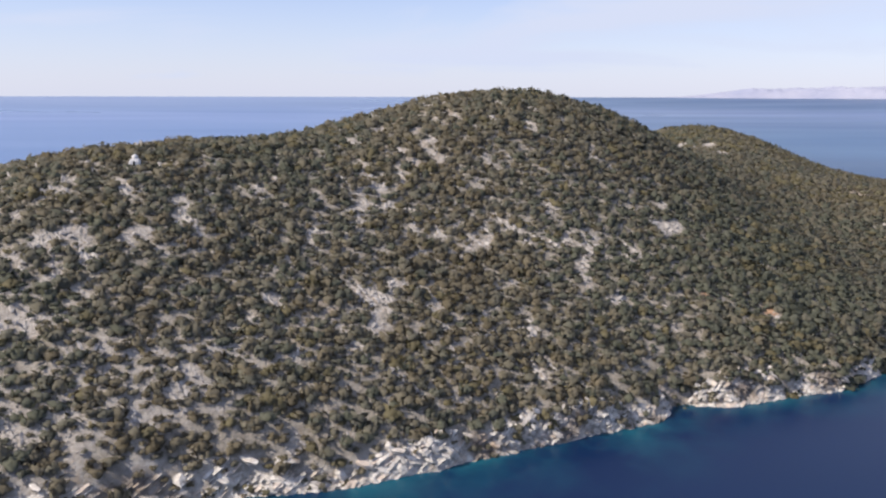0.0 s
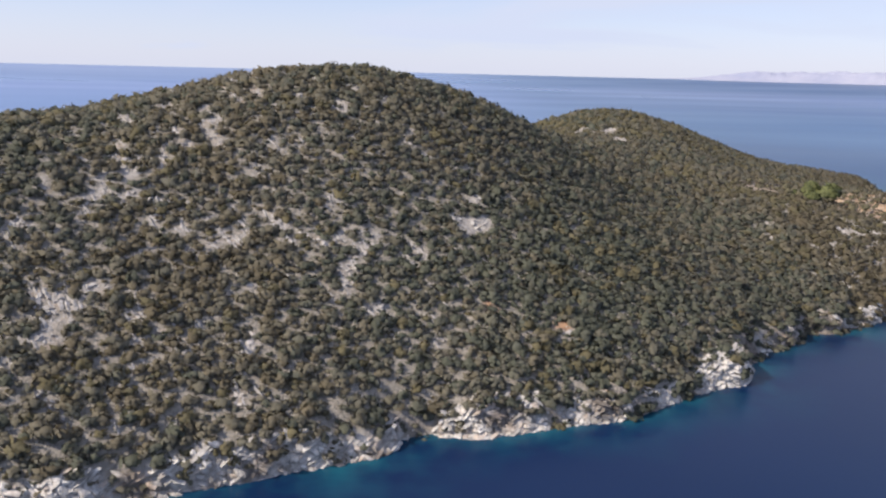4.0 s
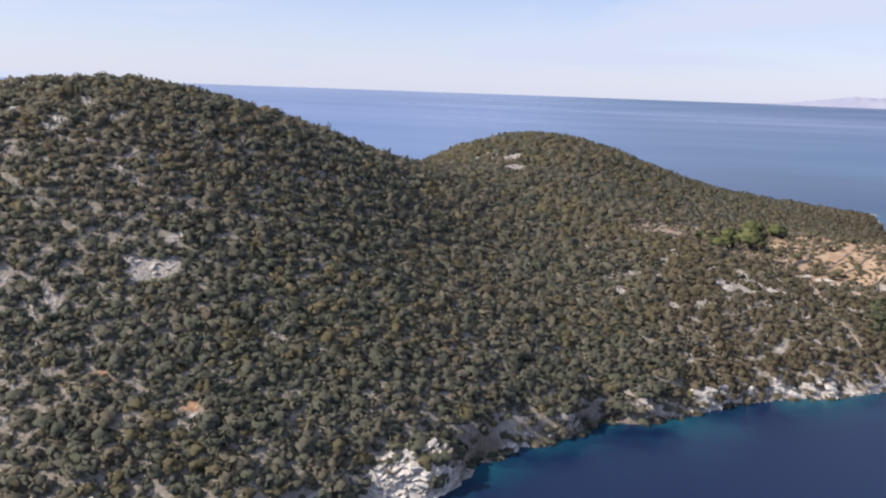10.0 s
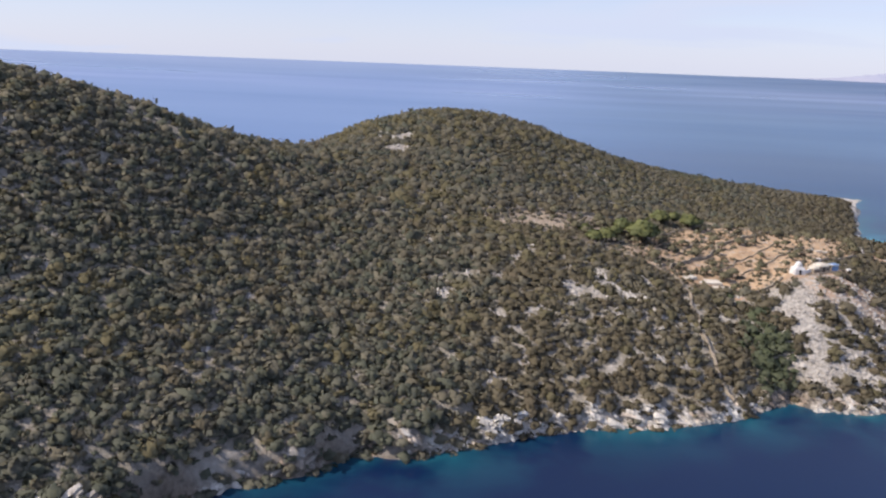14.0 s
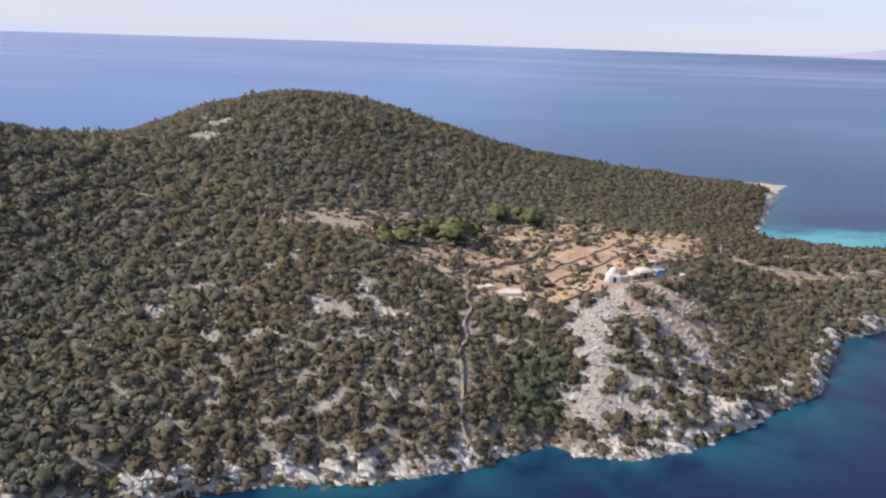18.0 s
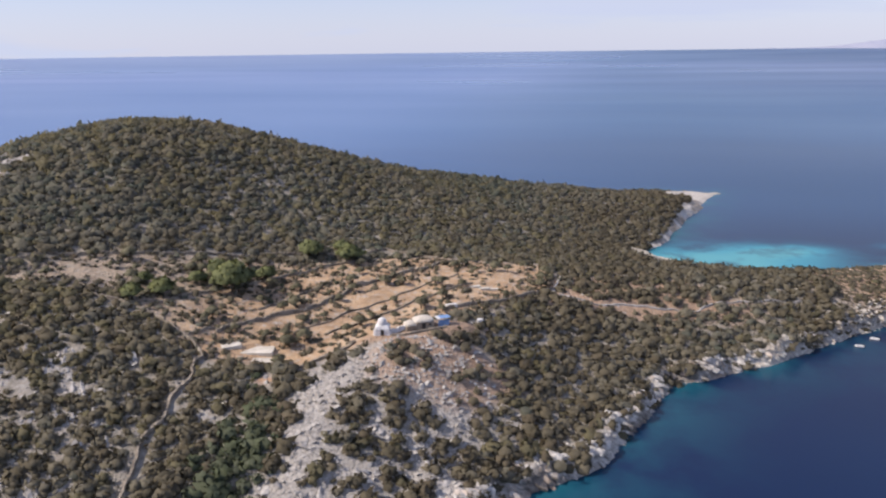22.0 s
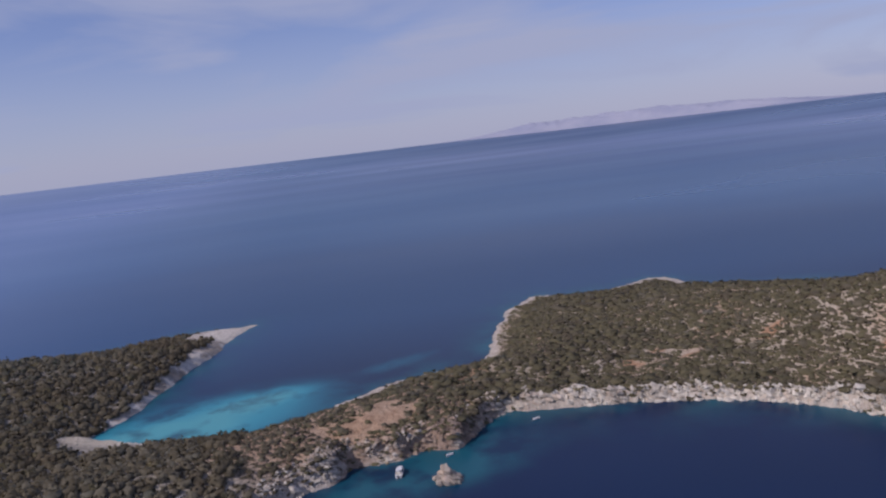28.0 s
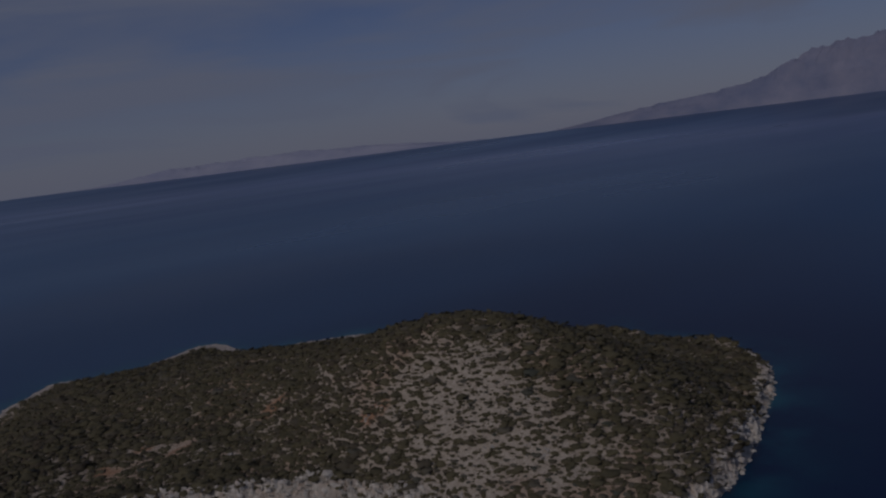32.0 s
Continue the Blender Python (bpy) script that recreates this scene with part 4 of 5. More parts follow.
def along_shore(count, spread, seed):
    """Places beside the shore line that the flight passes, with the line's heading."""
    r = np.random.default_rng(seed)
    line = COAST[2:69]
    leg = np.hypot(*np.diff(line, axis=0).T)
    at = np.sort(r.uniform(0, leg.sum(), count))
    k = np.searchsorted(np.cumsum(leg), at)
    u = (at - (np.cumsum(leg) - leg)[k]) / leg[k]
    a, b = line[k], line[k + 1]
    p = a + (b - a) * u[:, None]
    n = np.stack([-(b - a)[:, 1], (b - a)[:, 0]], 1) / leg[k][:, None]
    return p + n * (spread[0] + (spread[1] - spread[0]) * r.random(count))[:, None], r


ROCKS = [rock_shape(300 + k, 20) for k in range(14)]
SMALL_ROCKS = [rock_shape(400 + k, 12) for k in range(14)]


def rubble(name, label, count, spread, low, high, seed, shapes, box=(-400, 800, -100, 800)):
    p, r = along_shore(count, spread, seed)
    p = p[(p[:, 0] > box[0]) & (p[:, 0] < box[1]) & (p[:, 1] > box[2]) & (p[:, 1] < box[3])]
    p = p[(p[:, 0] > 190) | (looked_up(SHORE_MAP, p[:, 0], p[:, 1]) < rock_width(p[:, 0]) - 0.3)]
    p = p[np.hypot(p[:, 0] - 340, p[:, 1] - 517) > 13]
    p = p[r.random(len(p)) > 0.8 * steep_share(p[:, 0], p[:, 1])]
    size = (low + (high - low) * r.random(len(p)) ** 2.2) * (1 - 0.28 * smooth(300, 340, p[:, 0]) * smooth(480, 440, p[:, 0]))
    z = np.maximum(height(p[:, 0], p[:, 1]), -0.5)
    ob = planted(name, shapes, np.stack([p[:, 0], p[:, 1], z + size * 0.1], 1), size, np.zeros(len(p)), M["limestone"], (-0.5, 0.5))
    return tagged(ob, label, "rocks", kind="stuff")


rubble("shore_rocks", "white broken limestone rocks at the foot of the slopes", 7500, (-0.8, 2.2), 0.3, 1.2, 71, ROCKS)
rubble("shore_rocks", "blocky grey-white rocks along the neck of land", 8000, (-0.5, 5.0), 0.25, 0.85, 74, SMALL_ROCKS, (300, 446, 300, 462))
rubble("shore_rocks", "broken grey-white blocks in a low rim above the water", 9000, (-0.6, 1.7), 0.35, 0.95, 79, ROCKS, (190, 300, 258, 322))
rubble("shore_rocks", "small pale limestone rubble above the water", 6000, (-0.4, 3.2), 0.2, 0.8, 73, SMALL_ROCKS)
x, y = scattered(-130, 110, 700, 470, 1.35)
d = looked_up(SHORE_MAP, x, y)
ok = (d > 3) & (clearing(x, y) > cover(x, y)) & (looked_up(FIELD_MAP, x, y) < 0) & (rng.random(len(x)) < np.where(x < 345, 0.85, 0.5)) & ((x < 345) | (x > 460)) & (on_knoll(x, y) > 1.0)
x, y = x[ok], y[ok]
tagged(planted("scattered_stones", SMALL_ROCKS, np.stack([x, y, height(x, y)], 1), 0.18 + 0.75 * rng.random(len(x)) ** 2.8, np.zeros(len(x)), M["grey_stone"]), "weathered grey stones lying between the bushes", "stones", kind="stuff")
x, y = scattered(262, 303, 316, 360, 0.62)
ok = (looked_up(SHORE_MAP, x, y) > 2) & (clearing(x, y) > cover(x, y)) & (looked_up(FIELD_MAP, x, y) < -1) & (on_knoll(x, y) > 1.05)
x, y = x[ok], y[ok]
tagged(planted("scree", SMALL_ROCKS, np.stack([x, y, height(x, y) - 0.05], 1), 0.12 + 0.5 * rng.random(len(x)) ** 4, np.zeros(len(x)), M["grey_stone"]), "pale grey broken rock and scree on the knoll", "rocks", kind="stuff")
x, y = scattered(540, 362, 640, 470, 0.95)
ok = (looked_up(SHORE_MAP, x, y) > 2) & (clearing(x, y) > cover(x, y) - 0.1) & (rng.random(len(x)) < 0.75)
x, y = x[ok], y[ok]
tagged(planted("scree", SMALL_ROCKS, np.stack([x, y, height(x, y) - 0.05], 1), 0.18 + 0.72 * rng.random(len(x)) ** 2.6, np.zeros(len(x)), M["limestone"]), "cream-coloured broken rock on the cape's slope", "rocks", kind="stuff")
x, y = scattered(395, 430, 476, 478, 0.8)
d = looked_up(SHORE_MAP, x, y)
ok = (d > 0.3) & (d < 6.0 + 2 * value_noise(x, y, 8, 35)) & (rng.random(len(x)) < 0.8)
x, y = x[ok], y[ok]
tagged(planted("shore_rocks", ROCKS, np.stack([x, y, height(x, y) - 0.1], 1), 0.25 + 0.65 * rng.random(len(x)) ** 2.0, np.zeros(len(x)), M["limestone"]), "grey and red-brown broken rock of the cove's cliffs", "rocks", kind="stuff")


def bed_shape(seed):
    """A long broken bed of limestone about one metre in radius, rising towards +x and leaning over."""
    r = np.random.default_rng(seed)
    ring = np.array([(-0.5, -0.16), (0.5, -0.16), (0.46, 0.16), (-0.46, 0.18)])
    pts = []
    for k in range(5):
        taper = (0.5, 0.75, 0.85, 0.75, 0.5)[k] * r.uniform(0.8, 1.15)
        cut = ring * (taper, 1.0) + r.normal(scale=0.06, size=(4, 2))
        pts += [(-1.7 + 0.85 * k + r.uniform(-0.2, 0.2), a, b) for a, b in cut]
    tri = [(0, 1, 2), (0, 2, 3), (16, 18, 17), (16, 19, 18)]
    for k in range(4):
        for i in range(4):
            a, b = 4 * k + i, 4 * k + (i + 1) % 4
            tri += [(a, a + 4, b + 4), (a, b + 4, b)]
    lean = Matrix.Rotation(radians(-r.uniform(20, 32)), 3, "Y") @ Matrix.Rotation(radians(r.uniform(14, 30)), 3, "X")
    return np.array(pts) @ np.array(lean).T, np.array(tri)[:, ::-1]


BEDS = [bed_shape(500 + k) for k in range(12)]
p, bed_rng = along_shore(22000, (-0.9, 4.6), 75)
p = p[(p[:, 0] < 200) & (looked_up(SHORE_MAP, p[:, 0], p[:, 1]) < rock_width(p[:, 0]) + 0.4) & (steep_share(p[:, 0], p[:, 1]) + 0.2 * bed_rng.normal(size=len(p)) < 0.4)]
tagged(planted("rock_beds", BEDS, np.stack([p[:, 0], p[:, 1], np.maximum(height(p[:, 0], p[:, 1]), -0.3) + 0.12], 1), 0.35 + 1.1 * bed_rng.random(len(p)) ** 2, np.zeros(len(p)), M["limestone"], (0.6, 0.9)), "tilted white limestone beds rising out of the water", "rocks", kind="stuff")
x, y = scattered(-140, 110, 265, 440, 1.25)
ok = (looked_up(SHORE_MAP, x, y) > 3) & (clearing(x, y) > cover(x, y) - 0.12) & (ledges(x, y) + 0.25 * rng.random(len(x)) > 0.55) & (looked_up(FIELD_MAP, x, y) < 0)
x, y = x[ok], y[ok]
tagged(planted("rock_ledges", BEDS, np.stack([x, y, height(x, y) + 0.05], 1), 0.3 + 0.95 * rng.random(len(x)) ** 1.6, np.zeros(len(x)), M["grey_stone"], (1.9, 2.6)), "grey limestone ledges cropping out between the bushes", "rocks", kind="stuff")
p, rib_rng = along_shore(5200, (0.2, 3.6), 76)
p = p[(p[:, 0] > 468) & (p[:, 0] < 690) & (p[:, 1] < 478)]
RIBS = [(q @ np.array(Matrix.Rotation(radians(-25), 3, "Y")).T * (0.55, 0.6, 1.7), t) for q, t in ROCKS]
tagged(planted("cliff_ribs", RIBS, np.stack([p[:, 0], p[:, 1], 0.75 * height(p[:, 0], p[:, 1])], 1), 0.55 + 0.9 * rib_rng.random(len(p)) ** 1.6, np.zeros(len(p)), M["limestone"]), "upright ribs of a cream-white limestone cliff", "rocks", kind="stuff")
boulder_places, boulder_rng = along_shore(250, (-0.4, 2.4), 72)
boulder_meshes = []
for pts, tri in ROCKS:
    stone = mesh_from("boulder", pts, tri, M["limestone"])
    boulder_meshes.append(stone.data)
    bpy.data.objects.remove(stone)
for x, y in boulder_places:
    if math.hypot(x - 340, y - 517) < 14 or float(steep_share(x, y)) > 0.5:
        continue
    size = boulder_rng.uniform(0.6, 1.4)
    stone = new("boulder", boulder_meshes[int(boulder_rng.integers(0, len(boulder_meshes)))])
    stone.matrix_world = pose(x, y, max(land(x, y), -0.4) + 0.15 * size, 0, 0, boulder_rng.uniform(-30, 30)) @ Matrix.Diagonal((size, size, size * boulder_rng.uniform(0.7, 1.2), 1))
    tagged(stone, "large whitish limestone boulder half in the water", "boulder", "boulders along the shore")


def islet():
    """The jagged rock that stands off the cove."""
    r = np.random.default_rng(81)
    pts, tri, base = [], [], 0
    for k in range(50):
        a, far = r.uniform(0, 2 * math.pi), 2.9 * math.sqrt(r.random())
        p, t = ROCKS[k % len(ROCKS)]
        size = (0.85, 0.85, 1.45 - 0.2 * far) * r.uniform(0.8, 1.25, 3)
        pts.append(p * size + (442.4 + far * 1.1 * math.cos(a), 433.6 + far * math.sin(a), 0.1 + 1.0 * (3.1 - far) * r.uniform(0.35, 1.2)))
        tri.append(t + base)
        base += len(p)
    tagged(mesh_from("rock_islet", np.concatenate(pts), np.concatenate(tri), M["limestone"]), "jagged pale limestone islet standing in the cove", "rock")


islet()


# ---- dry stone walls ----
def stone_wall(line, tall, thick, label, seed, surface="wall_stone"):
    """A rough dry stone wall that follows the ground."""
    r = random.Random(seed)
    bm, last = bmesh.new(), None
    for (ax, ay), (bx, by) in zip(line, line[1:]):
        n = max(2, int(math.hypot(bx - ax, by - ay) / 0.7))
        px, py = -(by - ay), bx - ax
        q = math.hypot(px, py)
        px, py = px / q, py / q
        for k in range(n + (1 if (bx, by) == line[-1] else 0)):
            u = k / n
            x, y = ax + (bx - ax) * u + r.uniform(-0.1, 0.1), ay + (by - ay) * u + r.uniform(-0.1, 0.1)
            x, y = x + 0.9 * float(value_noise(x, y, 6, 33)), y + 0.9 * float(value_noise(x, y, 6, 34))
            z, h, w = land(x, y), tall * r.uniform(0.7, 1.15), thick * r.uniform(0.8, 1.2) / 2
            ring = [bm.verts.new((x + px * o, y + py * o, z + v)) for o, v in ((-w, -0.4), (-w * 0.95, h * 0.55), (-w * 0.7, h), (w * 0.7, h * r.uniform(0.9, 1.05)), (w * 0.95, h * 0.5), (w, -0.4))]
            if last:
                for i in range(5):
                    bm.faces.new((last[i], ring[i], ring[i + 1], last[i + 1]))
            else:
                bm.faces.new(ring)
            last = ring
    bm.faces.new(list(reversed(last)))
    return tagged(part("stone_wall", bm, M[surface]), label, "wall", "dry stone walls")


for seed, (line, tall, thick, label) in enumerate(WALLS):
    stone_wall(line, tall, thick, label, seed, "grey_stone" if "pale" in label or "bleached" in label else "wall_stone")


# ---- chapels, house and plots ----
def chapel(x, y, z, turn, size, label):
    """A whitewashed cube with sloping shoulders, a drum and a steep dome."""
    top = empty("chapel", x, y, z, turn, label, "chapel")
    bm = bmesh.new()
    block(bm, 0, 0, -0.8, 3.6 * size, 3.4 * size, 0.8 + 1.7 * size, taper=0.93, bevel=0.18)
    for sx in (-1, 1):
        block(bm, sx * 1.75 * size, -0.7 * size, -0.7, 0.7 * size, 0.9 * size, 0.7 + 1.2 * size, taper=0.55, bevel=0.1)
    ragged(bm, 0.04, 5)
    part("wall", bm, M["whitewash"], top)
    bm = bmesh.new()
    block(bm, 0, 0, 1.66 * size, 3.2 * size, 3.0 * size, 0.5 * size, taper=0.78, bevel=0.12)
    part("roof", bm, M["whitewash"], top)
    bm = bmesh.new()
    tube(bm, (0, 0, 2.0 * size), (0, 0, 2.5 * size), 1.15 * size, 1.05 * size, 16)
    part("drum", bm, M["whitewash"], top)
    bm = bmesh.new()
    dome(bm, 0, 0, 2.47 * size, 1.08 * size, 1.3 * size)
    part("dome", bm, M["whitewash"], top)
    bm = bmesh.new()
    block(bm, 0, -1.66 * size, 0, 0.75 * size, 0.12, 1.4 * size, bevel=0.02)
    part("door", bm, M["dark_opening"], top)
    return top


chapel(276.6, 361.2, 19.0, 14, 1.0, "small whitewashed domed chapel on a rocky knoll")
chapel(-80.0, 204.5, land(-80, 204.5), 8, 0.74, "tiny whitewashed domed chapel among scrub on the ridge")


def cottage(x, y, z, turn):
    top = empty("cottage", x, y, z, turn, "low rubble stone cottage with a sagging pale roof", "house")
    for at, long, deep, tall in (((0.6, 0.4), 4.4, 3.6, 1.75), ((-2.6, 0.0), 2.6, 2.8, 1.2)):
        bm = bmesh.new()
        block(bm, at[0], at[1], -0.8, long, deep, 0.8 + tall, taper=0.95, bevel=0.1)
        bmesh.ops.subdivide_edges(bm, edges=bm.edges[:], cuts=1)
        ragged(bm, 0.07, 9)
        part("wall", bm, M["wall_stone"], top)
        bm = bmesh.new()
        dome(bm, 0, 0, 0, 1.0, 1.0, 14, 5)
        for v in bm.verts:
            u = max(abs(v.co.x), abs(v.co.y), 0.01) / max(math.hypot(v.co.x, v.co.y), 0.01)
            v.co = (at[0] + v.co.x / u**0.7 * (long / 2 + 0.15), at[1] + v.co.y / u**0.7 * (deep / 2 + 0.15), tall - 0.1 + 0.85 * v.co.z)
        ragged(bm, 0.06, 10)
        part("roof", bm, M["pale_roof"], top, "low mounded lime-washed earth roof")
    bm = bmesh.new()
    block(bm, 0.2, -1.42, 0.0, 0.8, 0.12, 1.4, bevel=0.02)
    part("door", bm, M["dark_opening"], top)
    bm = bmesh.new()
    block(bm, 1.7, -1.42, 0.7, 0.5, 0.12, 0.5, bevel=0.02)
    part("window", bm, M["dark_opening"], top)
    bm = bmesh.new()
    block(bm, 1.2, 0.9, 1.9, 0.9, 0.8, 0.5, taper=0.7, bevel=0.1)
    part("chimney", bm, M["whitewash"], top)
    return top


cottage(284.2, 366.4, 19.0, 33)


def shelter(x, y, z, turn):
    top = empty("shelter", x, y, z, turn, "open shelter with a blue and white sheet roof", "shelter")
    for k in range(4):
        bm = bmesh.new()
        tube(bm, ((-1.3, 1.3)[k % 2], (-0.9, 0.9)[k // 2], -0.5), ((-1.3, 1.3)[k % 2], (-0.9, 0.9)[k // 2], 1.8), 0.07, 0.06)
        part("post", bm, M["whitewash"], top)
    for k in range(4):
        bm = bmesh.new()
        block(bm, -1.2 + 0.8 * k, 0, 1.8 + 0.03 * (k % 2), 0.82, 2.2, 0.05, bevel=0.01)
        part("sheet", bm, M["whitewash" if k == 0 else "blue_paint"], top)
    bm = bmesh.new()
    block(bm, 0, -0.95, -0.5, 2.7, 0.1, 1.9, bevel=0.02)
    part("wall", bm, M["blue_paint"], top, "light blue painted plank wall")
    return top


shelter(288.6, 369.2, 19.0, 33)
tagged(stone_wall([(278.6, 361.0), (279.6, 362.4), (280.2, 363.8), (281.4, 364.8)], 1.15, 0.6, "", 77, "whitewash"), "curved whitewashed parapet joining a chapel to a cottage", "wall", "parapet")
tagged(stone_wall([(279.2, 359.8), (282.5, 361.8), (286.0, 364.4), (289.5, 366.6)], 0.5, 0.6, "", 78), "ragged dark stone terrace edge below a cottage", "wall", "parapet")


def slab(x, y, sx, sy, tall, turn, label, surface="pale_roof"):
    bm = bmesh.new()
    z = min(land(x + dx * sx / 2, y + dy * sy / 2) for dx in (-1, 0, 1) for dy in (-1, 0, 1))
    low = max(land(x, y) - z, 0) + 0.5
    block(bm, 0, 0, -low, sx, sy, low + tall, bevel=0.05)
    ob = part("concrete_slab", bm, M[surface])
    ob.matrix_world = pose(x, y, land(x, y), 0, 0, turn)
    return tagged(ob, label, "slab", "concrete slabs")


slab(250.0, 353.2, 7.4, 4.0, 0.4, 12, "wide pale concrete threshing floor beside a wall")
slab(254.2, 349.2, 6.8, 2.2, 0.7, 6, "long grey concrete cistern with a flat top")
slab(244.4, 352.2, 4.2, 2.4, 0.35, 40, "brown weathered slab beside a threshing floor")
slab(290.6, 403.0, 2.8, 1.3, 0.4, 30, "small pale concrete slab on ploughed soil")
slab(293.2, 402.2, 2.8, 1.2, 0.45, 30, "small tilted concrete slab beside another")
slab(295.6, 403.4, 2.6, 1.2, 0.4, 30, "small pale concrete slab near field bushes")
slab(287.8, 384.0, 2.8, 1.2, 0.9, 35, "low whitewashed block beside the long wall", "whitewash")
slab(296.0, 377.6, 1.3, 1.2, 1.2, 20, "small whitewashed block on bare ground", "whitewash")


# ---- trees and field bushes ----
def tree(name, trunk_tall, crown_r, crown_tall, lumps, shards, leaf, label, group, seed):
    """A tapered trunk with limbs, and a crown of many leaf sprays in uneven lumps."""
    r = np.random.default_rng(seed)
    top = empty(name, 0, 0, -60, 0, label, "tree", group)
    bm = bmesh.new()
    bend = r.normal(scale=0.12, size=2) * trunk_tall
    tube(bm, (0, 0, -0.5), (bend[0] * 0.5, bend[1] * 0.5, trunk_tall * 0.55), 0.05 * crown_r + 0.08, 0.04 * crown_r + 0.05)
    tube(bm, (bend[0] * 0.5, bend[1] * 0.5, trunk_tall * 0.52), (bend[0], bend[1], trunk_tall * 1.05), 0.04 * crown_r + 0.05, 0.02 * crown_r + 0.04)
    part("trunk", bm, M["bark"], top)
    centres = []
    for k in range(lumps):
        a, f = 2.4 * k + r.uniform(0, 0.9), math.sqrt((k + 0.4) / lumps)
        c = np.array([bend[0] + 0.62 * crown_r * f * math.cos(a), bend[1] + 0.62 * crown_r * f * math.sin(a), trunk_tall + crown_tall * (0.62 - 0.42 * f + r.uniform(-0.08, 0.12))])
        centres.append(c)
        if k % 2 == 0:
            bm = bmesh.new()
            tube(bm, (bend[0], bend[1], trunk_tall * 0.85), tuple(c), 0.022 * crown_r + 0.03, 0.02, 6)
            part("limb", bm, M["bark"], top)
    shapes = [bush_shape(shards, 1, seed * 7 + k) for k in range(3)]
    size = crown_r * (0.42 + 0.14 * r.random(lumps))
    pts, tri, tone, out, base = [], [], [], [], 0
    middle = np.array([bend[0], bend[1], trunk_tall])
    for k, c in enumerate(centres):
        p, t, n = shapes[k % 3]
        a = r.uniform(0, 6.28)
        q = np.stack([p[:, 0] * math.cos(a) - p[:, 1] * math.sin(a), p[:, 0] * math.sin(a) + p[:, 1] * math.cos(a), (p[:, 2] - 0.3) * crown_tall / crown_r * 0.8], 1)
        pts.append(q * size[k] + c)
        way = pts[-1] - middle
        way = way / (np.linalg.norm(way, axis=1)[:, None] + 0.01) + 0.8 * np.stack([n[:, 0] * math.cos(a) - n[:, 1] * math.sin(a), n[:, 0] * math.sin(a) + n[:, 1] * math.cos(a), n[:, 2]], 1)
        out.append(way / np.linalg.norm(way, axis=1)[:, None])
        tri.append(t + base)
        tone.append(np.full(len(p), np.clip(0.5 + 0.2 * r.normal(), 0, 1)))
        base += len(p)
    crown = mesh_from("crown", np.concatenate(pts), np.concatenate(tri), leaf, np.concatenate(out), tone=np.concatenate(tone))
    crown.parent = top
    return top


def put_tree(model, x, y, scale, turn, label=""):
    made = copy_thing(model, pose(x, y, land(x, y), 0, 0, turn))
    made.scale = (scale, scale, scale)
    return tagged(made, label)


def discard(model):
    for o in (*model.children_recursive, model):
        bpy.data.objects.remove(o)


pines = [tree("pine_tree", 1.3, 3.6, 4.0, 16, 46, M["pine_leaves"], "bright green pine tree beside the fields", "pines by the fields", 20 + k) for k in range(3)]
PINES = [(232, 379, 1.6), (226, 385, 1.05), (240, 413, 1.05), (251, 415, 1.1), (216, 360, 0.75), (220, 367, 0.9), (236, 391, 0.8), (246, 423, 0.7), (213, 370, 0.65), (223, 378, 0.7)]
for k, (x, y, s) in enumerate(PINES):
    put_tree(pines[k % 3], x, y, s, 77 * k, "tall bright green pine tree with a dark underside" if s > 0.9 else "")
for p in pines:
    discard(p)

olives = [tree("olive_tree", 0.8, 1.35, 1.5, 7, 30, M["olive_leaves"], "small grey-green olive tree on orange soil", "olive trees in the fields", 40 + k) for k in range(4)]
olive_rng = np.random.default_rng(91)
for x, y in zip(*scattered(180, 345, 314, 432, 6.0)):
    f = float(looked_up(FIELD_MAP, x, y))
    if f < 1.0 or olive_rng.random() > 0.6 or float(on_knoll(x, y)) < 1.6 or float(openness(x, y, None, PLOTS)) > 0.75 or math.hypot(x - 293, y - 402) < 4:
        continue
    put_tree(olives[int(olive_rng.integers(0, 4))], x, y, olive_rng.uniform(0.75, 1.5), olive_rng.uniform(0, 360))
for p in olives:
    discard(p)

# low growth on the terraces: thick in the west and along the walls, thin on the tilled plots
tuft_rng = np.random.default_rng(93)
x, y = scattered(176, 345, 330, 434, 1.9)
wanted = 0.50 + 0.30 * smooth(262, 238, x) * smooth(205, 222, x) - 0.3 * smooth(218, 200, x) + 0.25 * smooth(3.5, 1.2, from_walls(x, y)) + 0.9 * layered(x, y, 9, 95) - 0.55 * openness(x, y, None, PLOTS) - 0.2 * smooth(285, 300, x)
ok = (looked_up(FIELD_MAP, x, y) > -0.5) & (from_walls(x, y) > 0.7) & (on_knoll(x, y) > 1.5) & (tuft_rng.random(len(x)) < 0.62 * wanted)
ok &= (np.hypot(x - 293, y - 402) > 4) & (np.hypot(x - 257, y - 352) > 9)
x, y = x[ok], y[ok]
size = 0.4 + 0.75 * tuft_rng.random(len(x)) ** 1.6 + 0.2 * smooth(255, 235, x)
tufts = planted("brushwood", CUSHIONS, np.stack([x, y, height(x, y) - 0.1 * size], 1), size, np.clip(0.45 + 0.2 * tuft_rng.normal(size=len(x)), 0.2, 0.98), M["leaves"])
tagged(tufts, "low dusty brushwood between the terraced plots", "bushes", kind="stuff")

x, y = scattered(176, 340, 318, 438, 2.0)
f = looked_up(FIELD_MAP, x, y)
patchy = layered(x, y, 11, 95)
